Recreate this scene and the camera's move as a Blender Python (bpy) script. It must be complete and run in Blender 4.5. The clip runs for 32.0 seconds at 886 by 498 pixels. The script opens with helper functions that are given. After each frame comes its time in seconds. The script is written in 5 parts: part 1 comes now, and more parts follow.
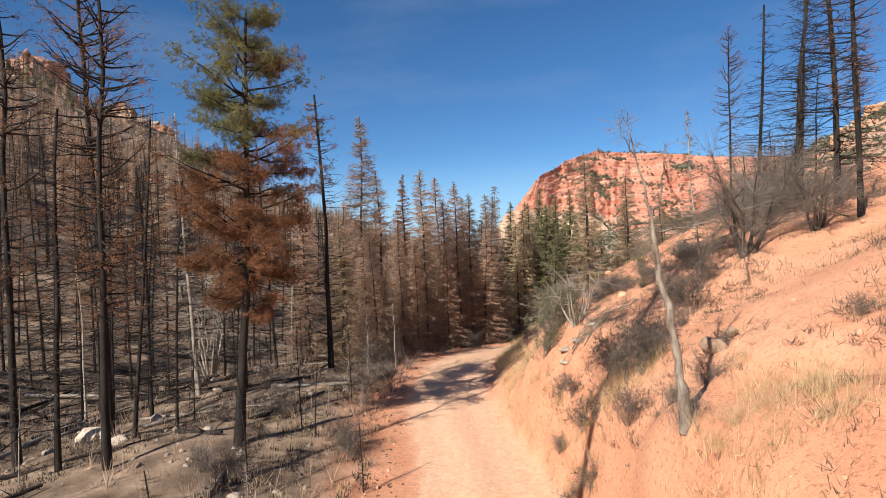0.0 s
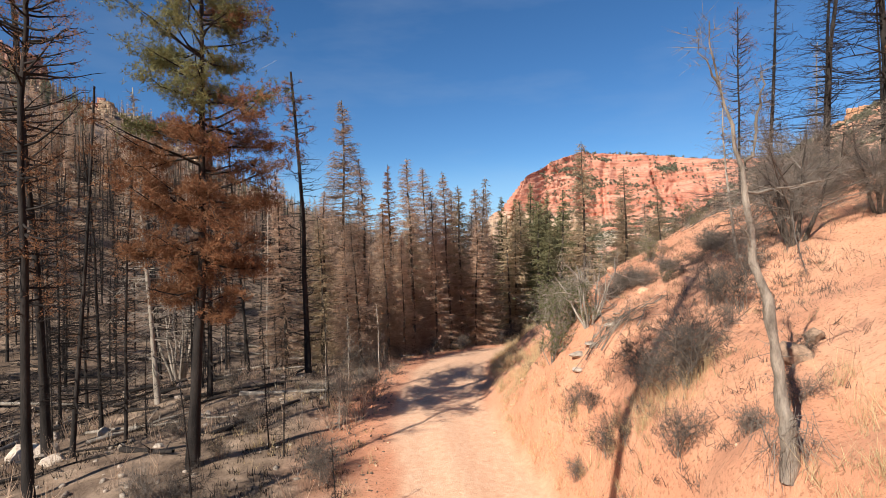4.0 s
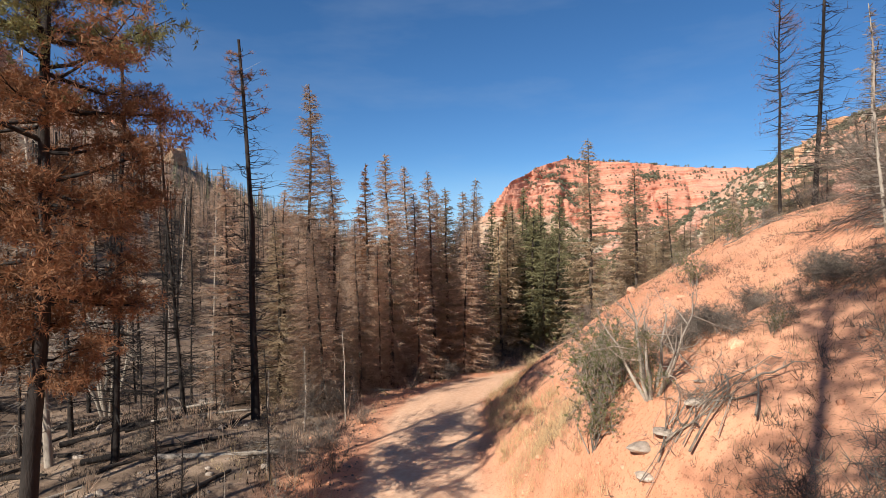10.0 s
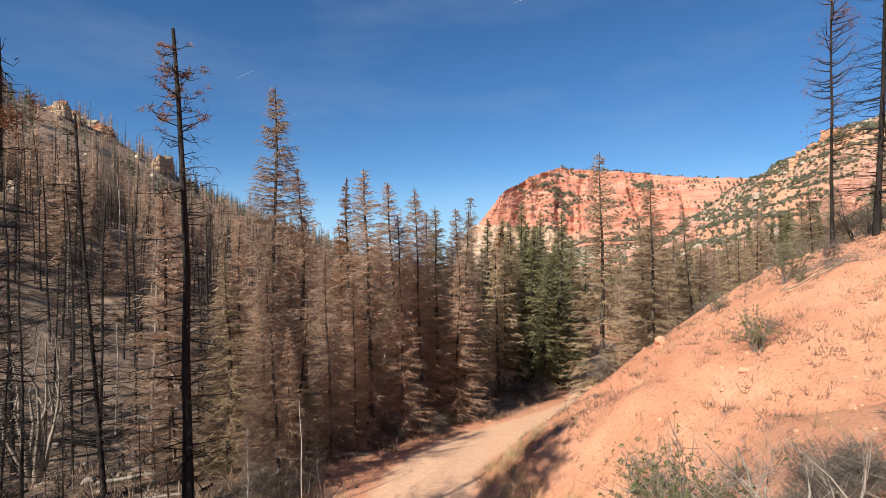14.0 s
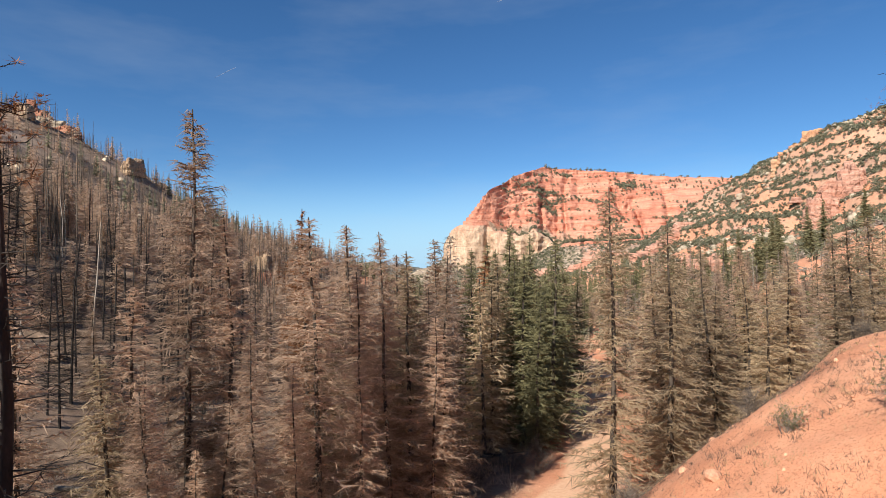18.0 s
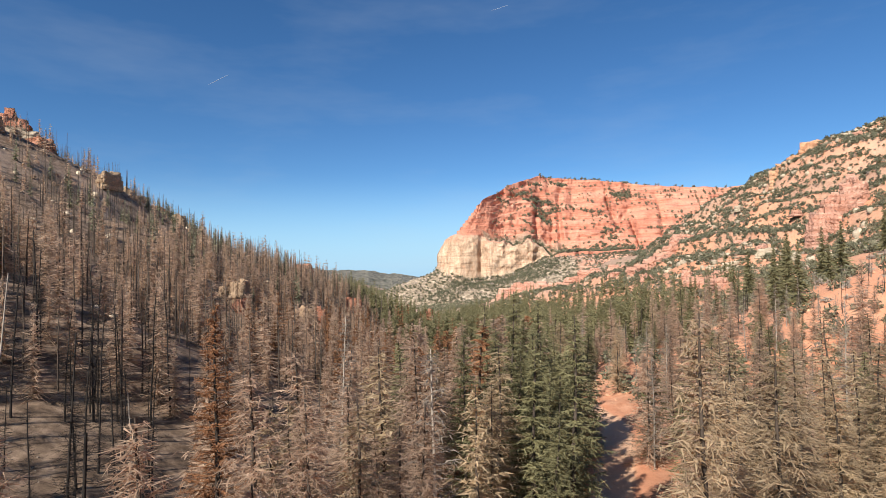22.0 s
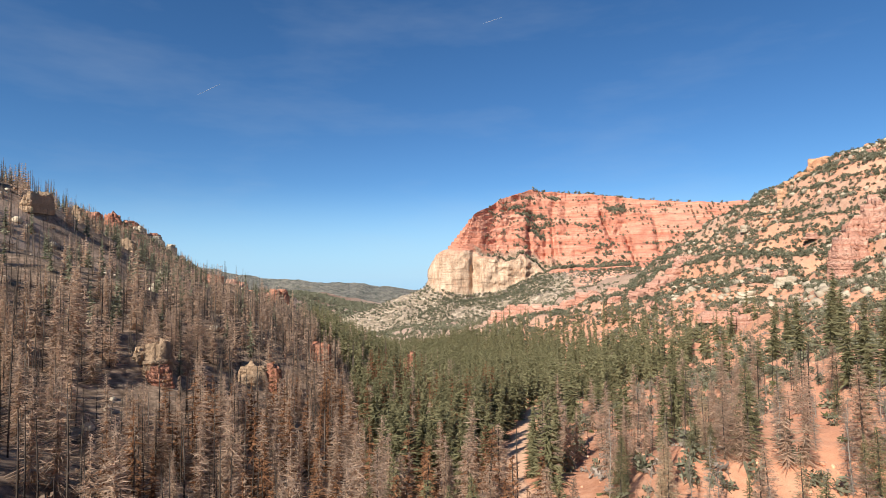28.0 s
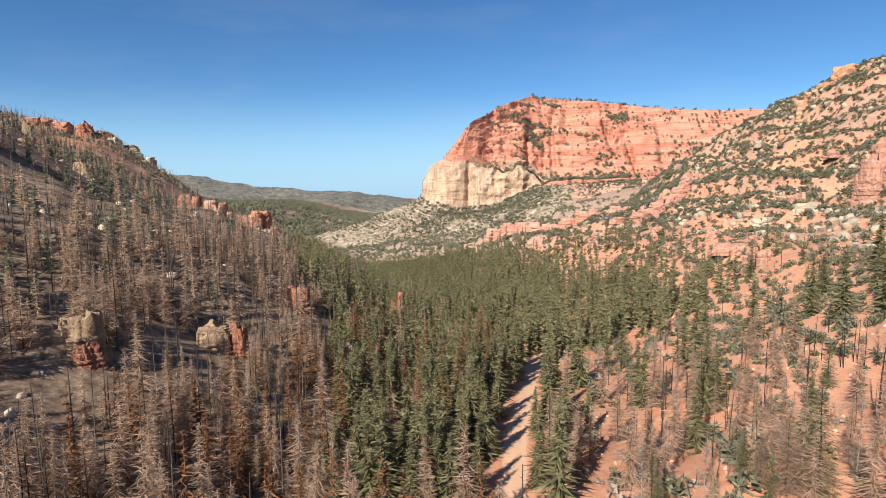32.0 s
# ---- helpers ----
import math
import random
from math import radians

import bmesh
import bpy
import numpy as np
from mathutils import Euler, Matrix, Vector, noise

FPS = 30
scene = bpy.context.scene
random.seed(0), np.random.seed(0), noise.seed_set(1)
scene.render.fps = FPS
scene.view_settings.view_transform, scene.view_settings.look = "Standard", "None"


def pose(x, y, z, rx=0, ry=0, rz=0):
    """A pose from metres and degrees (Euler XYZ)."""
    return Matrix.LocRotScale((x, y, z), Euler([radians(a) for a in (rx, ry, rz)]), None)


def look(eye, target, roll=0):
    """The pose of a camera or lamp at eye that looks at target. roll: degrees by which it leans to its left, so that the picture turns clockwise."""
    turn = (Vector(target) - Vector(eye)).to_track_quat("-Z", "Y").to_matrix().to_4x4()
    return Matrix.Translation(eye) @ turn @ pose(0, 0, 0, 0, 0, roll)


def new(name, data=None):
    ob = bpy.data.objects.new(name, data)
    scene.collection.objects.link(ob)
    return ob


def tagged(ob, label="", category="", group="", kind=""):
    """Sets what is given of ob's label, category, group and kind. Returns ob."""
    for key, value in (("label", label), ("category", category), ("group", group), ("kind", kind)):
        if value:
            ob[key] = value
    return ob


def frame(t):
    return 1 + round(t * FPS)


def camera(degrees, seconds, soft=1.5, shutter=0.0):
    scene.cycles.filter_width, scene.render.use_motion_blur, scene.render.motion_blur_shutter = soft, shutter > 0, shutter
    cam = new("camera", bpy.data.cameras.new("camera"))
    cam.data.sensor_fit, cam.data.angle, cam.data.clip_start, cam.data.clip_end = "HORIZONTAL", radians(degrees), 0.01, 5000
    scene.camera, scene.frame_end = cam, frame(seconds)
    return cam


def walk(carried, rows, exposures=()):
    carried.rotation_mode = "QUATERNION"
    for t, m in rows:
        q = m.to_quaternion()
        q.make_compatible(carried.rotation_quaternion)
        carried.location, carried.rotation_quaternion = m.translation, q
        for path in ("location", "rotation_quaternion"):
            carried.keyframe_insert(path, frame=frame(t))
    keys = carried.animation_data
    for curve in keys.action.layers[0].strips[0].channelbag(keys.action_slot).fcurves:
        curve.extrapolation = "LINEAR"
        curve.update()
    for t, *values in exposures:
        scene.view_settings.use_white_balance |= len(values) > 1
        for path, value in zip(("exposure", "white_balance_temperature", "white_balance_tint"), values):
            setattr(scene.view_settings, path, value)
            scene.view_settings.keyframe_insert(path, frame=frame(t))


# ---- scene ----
cam = camera(76.7, 32.0, soft=0.6)
# seconds, x, y, z, pitch, roll, yaw
PATH = [
    (0.0, 0.68, 0.09, 7.89, -0.13, -1.57, 3.15),
    (0.5, 0.75, 0.59, 7.82, -0.17, -1.45, 2.40),
    (1.0, 0.77, 1.05, 7.76, -0.23, -1.40, 1.73),
    (1.5, 0.77, 1.48, 7.70, -0.20, -1.45, 1.72),
    (2.0, 0.72, 1.86, 7.64, -0.17, -1.53, 2.25),
    (2.5, 0.65, 2.21, 7.59, -0.20, -1.41, 2.45),
    (3.0, 0.55, 2.55, 7.55, -0.16, -1.50, 2.25),
    (3.5, 0.43, 2.93, 7.51, -0.18, -1.45, 1.77),
    (5.5, 0.02, 4.97, 7.31, 0.05, -1.04, 1.81),
    (6.0, 0.00, 5.59, 7.28, 0.10, -0.94, 1.68),
    (6.5, 0.01, 6.20, 7.27, 0.15, -0.83, 1.55),
    (7.0, 0.04, 6.80, 7.31, 0.21, -0.71, 1.43),
    (7.5, 0.06, 7.38, 7.38, 0.34, -0.79, 1.34),
    (8.0, 0.06, 7.95, 7.48, 0.45, -0.86, 1.26),
    (8.5, 0.05, 8.53, 7.59, 0.56, -0.82, 1.21),
    (9.0, 0.04, 9.11, 7.70, 0.65, -0.75, 1.10),
    (9.5, 0.03, 9.69, 7.82, 0.48, -0.73, 0.57),
    (10.0, 0.04, 10.27, 7.96, 0.30, -0.74, 0.01),
    (10.5, 0.06, 10.84, 8.11, 0.42, -0.76, -0.08),
    (11.0, 0.09, 11.43, 8.27, 0.60, -0.73, -0.18),
    (11.5, 0.13, 12.07, 8.41, 0.76, -0.73, -0.26),
    (12.0, 0.16, 12.77, 8.53, 0.77, -0.62, -0.33),
    (12.5, 0.20, 13.53, 8.66, 0.81, -0.55, -0.37),
    (13.0, 0.24, 14.33, 8.83, 0.84, -0.53, -0.44),
    (13.5, 0.30, 15.14, 9.07, 0.97, -0.56, -0.52),
    (14.0, 0.36, 15.96, 9.40, 1.12, -0.53, -0.63),
    (14.5, 0.44, 16.78, 9.78, 1.25, -0.36, -0.74),
    (16.5, 0.77, 20.16, 11.45, 1.01, -0.80, -1.74),
    (17.0, 0.87, 21.11, 11.87, 0.75, -0.79, -2.12),
    (17.5, 0.98, 22.12, 12.30, 0.89, -0.87, -2.19),
    (18.0, 1.11, 23.26, 12.76, 0.97, -0.82, -2.25),
    (18.5, 1.24, 24.54, 13.25, 1.11, -0.89, -2.35),
    (19.0, 1.38, 25.98, 13.77, 1.20, -0.85, -2.42),
    (19.5, 1.51, 27.52, 14.33, 1.30, -0.84, -2.47),
    (20.0, 1.65, 29.09, 14.93, 1.35, -0.82, -2.57),
    (20.5, 1.80, 30.66, 15.59, 1.45, -0.81, -2.66),
    (21.0, 1.97, 32.24, 16.30, 1.55, -0.79, -2.74),
    (21.5, 2.15, 33.84, 17.09, 1.62, -0.74, -2.82),
    (22.0, 2.35, 35.45, 17.91, 1.72, -0.75, -2.88),
    (22.5, 2.59, 37.08, 18.76, 1.81, -0.73, -2.96),
    (23.0, 2.92, 38.76, 19.63, 1.90, -0.74, -3.03),
    (23.5, 3.35, 40.55, 20.52, 2.00, -0.77, -3.11),
    (24.0, 3.88, 42.64, 21.42, 2.07, -0.74, -3.13),
    (24.5, 4.43, 45.20, 22.28, 2.17, -0.75, -3.18),
    (25.0, 4.95, 48.31, 23.07, 2.25, -0.72, -3.23),
    (25.5, 5.39, 51.82, 23.82, 2.33, -0.70, -3.29),
    (27.5, 6.77, 66.27, 27.12, 2.73, -0.62, -3.65),
    (28.0, 7.27, 69.47, 28.10, 2.83, -0.55, -3.69),
    (28.5, 7.84, 72.54, 29.15, 2.89, -0.56, -3.74),
    (29.0, 8.38, 75.58, 30.25, 2.96, -0.53, -3.79),
    (29.5, 8.86, 78.64, 31.39, 3.03, -0.49, -3.83),
    (30.0, 9.25, 81.74, 32.55, 3.14, -0.45, -3.88),
    (30.5, 9.55, 84.85, 33.71, 2.19, -0.45, -3.95),
    (31.0, 9.81, 87.96, 34.90, -0.99, -0.41, -4.00),
    (31.5, 10.05, 91.01, 36.15, -4.58, -0.44, -4.02),
    (32.0, 10.33, 93.94, 37.49, -6.67, -0.41, -4.07),
]
walk(cam, [(t, pose(x, y, z, 90 + p, 0, yaw) @ pose(0, 0, 0, 0, 0, roll)) for t, x, y, z, p, roll, yaw in PATH])

# ---- world, sun ----
SUN_AZ, SUN_EL = radians(217.5), radians(35.5)      # clockwise from +y; the sun stands behind and to the left
world = bpy.data.worlds.new("sky")
scene.world = world
world.use_nodes = True
wt = world.node_tree
sky = wt.nodes.new("ShaderNodeTexSky")
sky.sky_type, sky.sun_disc = "NISHITA", False
sky.sun_elevation, sky.sun_rotation = SUN_EL, SUN_AZ
sky.altitude, sky.air_density, sky.dust_density, sky.ozone_density = 2300, 1.0, 0.0, 3.0
wt.nodes["Background"].inputs["Strength"].default_value = 0.067
tone = wt.nodes.new("ShaderNodeHueSaturation")
tone.inputs["Saturation"].default_value = 1.17
wt.links.new(sky.outputs[0], tone.inputs["Color"])
cool = wt.nodes.new("ShaderNodeMix")
cool.data_type, cool.blend_type = "RGBA", "MULTIPLY"
cool.inputs[0].default_value = 1.0
cool.inputs[7].default_value = (0.84, 0.99, 1.07, 1)
wt.links.new(tone.outputs[0], cool.inputs[6])
# thin high cirrus: faint streaks in the blue
way = wt.nodes.new("ShaderNodeTexCoord")
bend = wt.nodes.new("ShaderNodeMapping")
bend.inputs["Scale"].default_value, bend.inputs["Rotation"].default_value = (2.2, 2.2, 9.0), (0.25, 0.35, 0.5)
wisp = wt.nodes.new("ShaderNodeTexNoise")
wisp.inputs["Scale"].default_value, wisp.inputs["Detail"].default_value, wisp.inputs["Roughness"].default_value = 1.0, 5, 0.6
thin = wt.nodes.new("ShaderNodeMapRange")
for slot, value in (("From Min", 0.5), ("From Max", 0.85), ("To Min", 0.0), ("To Max", 0.15)):
    thin.inputs[slot].default_value = value
veil = wt.nodes.new("ShaderNodeMix")
veil.data_type = "RGBA"
veil.inputs[7].default_value = (5.2, 5.9, 6.6, 1)
wt.links.new(way.outputs["Generated"], bend.inputs["Vector"])
wt.links.new(bend.outputs[0], wisp.inputs["Vector"])
wt.links.new(wisp.outputs[0], thin.inputs["Value"])
wt.links.new(thin.outputs[0], veil.inputs[0])
# clear pale blue down to the horizon
rise = wt.nodes.new("ShaderNodeSeparateXYZ")
low = wt.nodes.new("ShaderNodeMapRange")
low.interpolation_type = "SMOOTHSTEP"
for slot, value in (("From Min", -0.02), ("From Max", 0.17), ("To Min", 0.85), ("To Max", 0.0)):
    low.inputs[slot].default_value = value
clear = wt.nodes.new("ShaderNodeMix")
clear.data_type = "RGBA"
clear.inputs[7].default_value = (3.7, 6.3, 8.9, 1)
wt.links.new(way.outputs["Generated"], rise.inputs[0])
wt.links.new(rise.outputs[2], low.inputs["Value"])
wt.links.new(low.outputs[0], clear.inputs[0])
wt.links.new(cool.outputs[2], clear.inputs[6])
wt.links.new(clear.outputs[2], veil.inputs[6])
wt.links.new(veil.outputs[2], wt.nodes["Background"].inputs["Color"])
sun = new("sun", bpy.data.lights.new("sun", "SUN"))
sun.data.energy, sun.data.angle, sun.data.color = 5.0, radians(0.53), (1.0, 0.945, 0.87)
sun_dir = Vector((math.sin(SUN_AZ) * math.cos(SUN_EL), math.cos(SUN_AZ) * math.cos(SUN_EL), math.sin(SUN_EL)))
sun.matrix_world = look(sun_dir * 100, (0, 0, 0))
scene.view_settings.exposure = 0.70


# ---- noise on arrays ----
def lattice(ix, iy, seed):
    h = (ix.astype(np.int64) * 374761393 + iy.astype(np.int64) * 668265263 + seed * 974634777) & 0xFFFFFFFF
    h = ((h ^ (h >> 13)) * 1274126177) & 0xFFFFFFFF
    return ((h ^ (h >> 16)) & 0xFFFF) / 65535.0


def vnoise(x, y, seed=0):
    x, y = np.asarray(x, float), np.asarray(y, float)
    ix, iy = np.floor(x), np.floor(y)
    u, v = x - ix, y - iy
    u, v = u * u * (3 - 2 * u), v * v * (3 - 2 * v)
    a, b = lattice(ix, iy, seed), lattice(ix + 1, iy, seed)
    c, d = lattice(ix, iy + 1, seed), lattice(ix + 1, iy + 1, seed)
    return (a + (b - a) * u) * (1 - v) + (c + (d - c) * u) * v


def fbm(x, y, size, octaves=4, seed=0):
    """Noise from -1 to 1 whose largest forms are about size metres."""
    total, amp, norm = 0.0, 1.0, 0.0
    for n in range(octaves):
        total = total + amp * (2 * vnoise(x / size * 2**n, y / size * 2**n, seed + n) - 1)
        norm, amp = norm + amp, amp * 0.5
    return total / norm


def smooth(a, b, x):
    t = np.clip((x - a) / (b - a), 0, 1)
    return t * t * (3 - 2 * t)


# ---- the lie of the land ----
def curve(v, xs, ys):
    """A soft line through a few knots."""
    v = np.asarray(v, float)
    out = 0
    for k, w in ((-1, 0.25), (0, 0.5), (1, 0.25)):
        out = out + w * np.interp(v + k * 2.5, xs, ys)
    return out


def road_x(y):
    return curve(y, [-80, 0, 18, 26, 33, 41, 44.5, 47.5, 51, 54.5, 60, 72, 85, 107, 122, 140, 155, 172, 195, 212, 235, 264, 300, 400, 600, 900],
                 [4, 1.8, 0.7, -0.6, -1.1, -0.3, 0.6, 2.3, 5.4, 8.4, 12.2, 16, 19, 28, 33, 32, 28, 26, 31, 36, 43, 52, 58, 55, 10, -90])


def aside(x, y):
    """How far a place lies to the right of the road's middle, square to the road when near it."""
    off = x - road_x(y)
    k = 1 / np.hypot(1, (road_x(np.asarray(y, float) + 1) - road_x(np.asarray(y, float) - 1)) / 2)
    return off - (1 - k) * np.clip(off, -12, 12)


def road_z(y):
    return curve(y, [-80, 38, 50, 76, 107, 172, 212, 264, 400, 700, 1200, 3000],
                 [1, 0, -1.0, -3.6, -6.0, -9.5, -12.3, -17, -28, -52, -80, -100])


def left_rise(d):
    return np.interp(d, [0, 3, 8, 14, 22, 40, 60, 110, 170, 270, 330, 500, 2500], [0, -0.1, -0.1, -0.9, -2.6, 0.5, 8.5, 34, 58, 118, 134, 150, 260])


def right_rise(d):
    return np.interp(d, [0, 20, 60, 100, 150, 205, 215, 260, 310, 335, 400, 460, 2500], [0, 2, 13, 32, 46, 62, 74, 90, 128, 155, 187, 198, 250])


def bank_rise(d):
    return np.interp(d, [0, 0.5, 1.2, 4, 8, 13, 22, 40, 70, 120], [0, 0.35, 0.9, 3.0, 6.0, 8.8, 11.3, 16, 27, 44])


def cut_rise(d):
    return np.interp(d, [0, 0.3, 1.0, 2.5, 4, 9, 13, 22, 40, 70, 120], [0, 0.5, 2.9, 4.6, 5.5, 7.9, 9.2, 11.5, 16, 27, 44])


def steep_rise(d):
    return np.interp(d, [0, 0.3, 0.9, 2.5, 4, 9, 13, 22, 40, 70, 120], [0, 0.8, 3.3, 5.1, 6.1, 8.3, 9.4, 11.5, 16, 27, 44])


def wall_rise(d):
    return np.interp(d, [0, 0.25, 0.75, 2.5, 4, 9, 13, 22, 40, 70, 120], [0, 1.5, 4.3, 5.4, 6.2, 8.3, 9.4, 11.5, 16, 27, 44])


def ground(x, y):
    """Height of the ground, without its finest relief."""
    x, y = np.asarray(x, float), np.asarray(y, float)
    z0 = road_z(y)
    off = aside(x, y)
    # left: a dry gully, then a long burnt hillside that sinks farther down the canyon
    d = np.maximum(-off - 2.9, 0)
    crest = np.interp(y, [-100, 400, 480, 580, 740, 900, 1100, 1500, 3000], [1.0, 1.0, 0.87, 0.88, 1.22, 1.0, 0.7, 0.5, 0.4])
    rise = left_rise(d)
    left = np.where(rise > 0, rise * crest, rise)
    rough = smooth(20, 110, d)
    left = left + rough * (11 * fbm(x, y, 80, 4, 3) + 5 * np.abs(fbm(x, y, 30, 3, 9)) - 1.5) + smooth(1, 5, d) * 0.5 * fbm(x, y, 7, 4, 5)
    left = left + 24 * np.exp(-((x + 300) / 42) ** 2 - ((y - 445) / 70) ** 2)
    # right: the cut bank and its spur, then the slopes of the big hill
    e = np.maximum(off - 2.5, 0)
    spur = np.interp(y, [-80, 40, 45, 49, 54, 60, 67, 80, 2000], [1, 1, 1.07, 1.05, 0.82, 0.45, 0.15, 0.0, 0.0])
    cut = smooth(30, 24, y)
    sheer, wall = smooth(19, 14, y), smooth(13.6, 11.4, y)
    bank = (bank_rise(e) * (1 - cut) + (cut_rise(e) * (1 - sheer) + (steep_rise(e) * (1 - wall) + wall_rise(e) * wall) * sheer) * cut) * spur
    hill = right_rise(e) * np.interp(y, [-80, 60, 140, 400, 590, 660, 760, 1000, 3000], [0.0, 0.2, 0.9, 1, 1, 0.93, 0.62, 0.45, 0.4])
    back = np.interp(y, [300, 520, 640, 800], [0, 0, 1, 1])
    hill = hill - back * smooth(120, 300, e) * np.interp(e, [0, 250, 420, 600], [0, 20, 6, 0])
    r2 = smooth(40, 160, e) * smooth(90, 200, y)
    steps = hill / 15.0 + 0.6 * fbm(x, y, 120, 3, 21)
    frac = steps - np.floor(steps)
    terrace = 15.0 * (np.floor(steps) + smooth(0.55, 0.95, frac) - 0.6 * fbm(x, y, 120, 3, 21))
    hill = hill + r2 * (0.55 * (terrace - hill) + 10 * fbm(x, y, 70, 4, 31) * smooth(60, 200, e) - 5.5 * np.exp(-(fbm(x, y, 60, 3, 35) / 0.1) ** 2) * smooth(60, 160, e) + 2.2 * fbm(x, y, 17, 3, 37))
    right = np.maximum(bank, hill) + smooth(0.3, 3, e) * (0.5 * fbm(x, y, 4, 4, 41) + 0.6 * fbm(x, y, 14, 3, 43) - 0.5 * np.exp(-(fbm(x, y * 0.35, 6, 2, 47) / 0.08) ** 2) * smooth(14, 4, e))
    right = right + 4.5 * np.exp(-((x - 57) / 17) ** 2 - ((y - 158) / 15) ** 2)
    # the road bed itself, with a shallow camber and wheel tracks
    bed = 0.05 * np.cos(off * 1.5) - 0.07 * np.exp(-((np.abs(off) - 0.85) / 0.32) ** 2)
    return z0 + np.where(off < 0, left, right) + bed * smooth(3.0, 2.0, np.abs(off))


def ground_z(x, y):
    return float(ground(np.array([x]), np.array([y]))[0])


# ---- materials ----
def material(name, rough=0.9):
    m = bpy.data.materials.new(name)
    m.use_nodes = True
    b = m.node_tree.nodes["Principled BSDF"]
    b.inputs["Roughness"].default_value = rough
    b.inputs["Specular IOR Level"].default_value = 0.2
    return m, m.node_tree.nodes, m.node_tree.links, b


def noise_node(n, l, scale, detail=6, rough=0.6, coords=None):
    t = n.new("ShaderNodeTexNoise")
    t.inputs["Scale"].default_value, t.inputs["Detail"].default_value, t.inputs["Roughness"].default_value = scale, detail, rough
    if coords:
        l.new(coords, t.inputs["Vector"])
    return t


def ramp(n, l, src, stops):
    r = n.new("ShaderNodeValToRGB")
    e = r.color_ramp.elements
    while len(e) < len(stops):
        e.new(0.5)
    for k, (p, c) in enumerate(stops):
        e[k].position, e[k].color = p, (*c, 1)
    l.new(src, r.inputs["Fac"])
    return r.outputs["Color"]


def blend(n, l, fac, a, b, kind="MIX"):
    m = n.new("ShaderNodeMix")
    m.data_type, m.blend_type = "RGBA", kind
    for s, v in ((0, fac), (6, a), (7, b)):
        if isinstance(v, (int, float)):
            m.inputs[s].default_value = v
        elif isinstance(v, tuple):
            m.inputs[s].default_value = (*v, 1)
        else:
            l.new(v, m.inputs[s])
    return m.outputs[2]


def bump(n, l, b, height, strength, dist):
    u = n.new("ShaderNodeBump")
    u.inputs["Strength"].default_value, u.inputs["Distance"].default_value = strength, dist
    l.new(height, u.inputs["Height"])
    l.new(u.outputs[0], b.inputs["Normal"])


def mottled(name, dark, light, scale=6.0, rough=0.9, relief=0.4, dist=0.03, vary=0.25, stretch=None, leaf=0.0):
    """A rough natural surface: two tones, fine grain, and each piece a little different."""
    m, n, l, b = material(name, rough)
    tc = n.new("ShaderNodeTexCoord")
    co = tc.outputs["Object"]
    if stretch:
        mp = n.new("ShaderNodeMapping")
        mp.inputs["Scale"].default_value = stretch
        l.new(co, mp.inputs["Vector"])
        co = mp.outputs[0]
    a, f = noise_node(n, l, scale, 6, 0.65, co), noise_node(n, l, scale * 9, 3, 0.6, co)
    c = ramp(n, l, a.outputs[0], [(0.3, dark), (0.7, light)])
    info, isl = n.new("ShaderNodeObjectInfo"), n.new("ShaderNodeNewGeometry")
    c = blend(n, l, 1.0, c, ramp(n, l, info.outputs["Random"], [(0.0, (1 - vary,) * 3), (1.0, (1 + vary,) * 3)]), "MULTIPLY")
    c = blend(n, l, 1.0, c, ramp(n, l, isl.outputs["Random Per Island"], [(0.0, (1 - vary,) * 3), (1.0, (1 + vary,) * 3)]), "MULTIPLY")
    c = blend(n, l, 0.35, c, f.outputs[0], "OVERLAY")
    l.new(c, b.inputs["Base Color"])
    bump(n, l, b, f.outputs[0], relief, dist)
    if leaf:        # thin needles and twigs let some light through
        thru, mix = n.new("ShaderNodeBsdfTranslucent"), n.new("ShaderNodeMixShader")
        mix.inputs[0].default_value = leaf
        l.new(c, thru.inputs["Color"])
        l.new(b.outputs[0], mix.inputs[1])
        l.new(thru.outputs[0], mix.inputs[2])
        l.new(mix.outputs[0], n["Material Output"].inputs["Surface"])
    return m


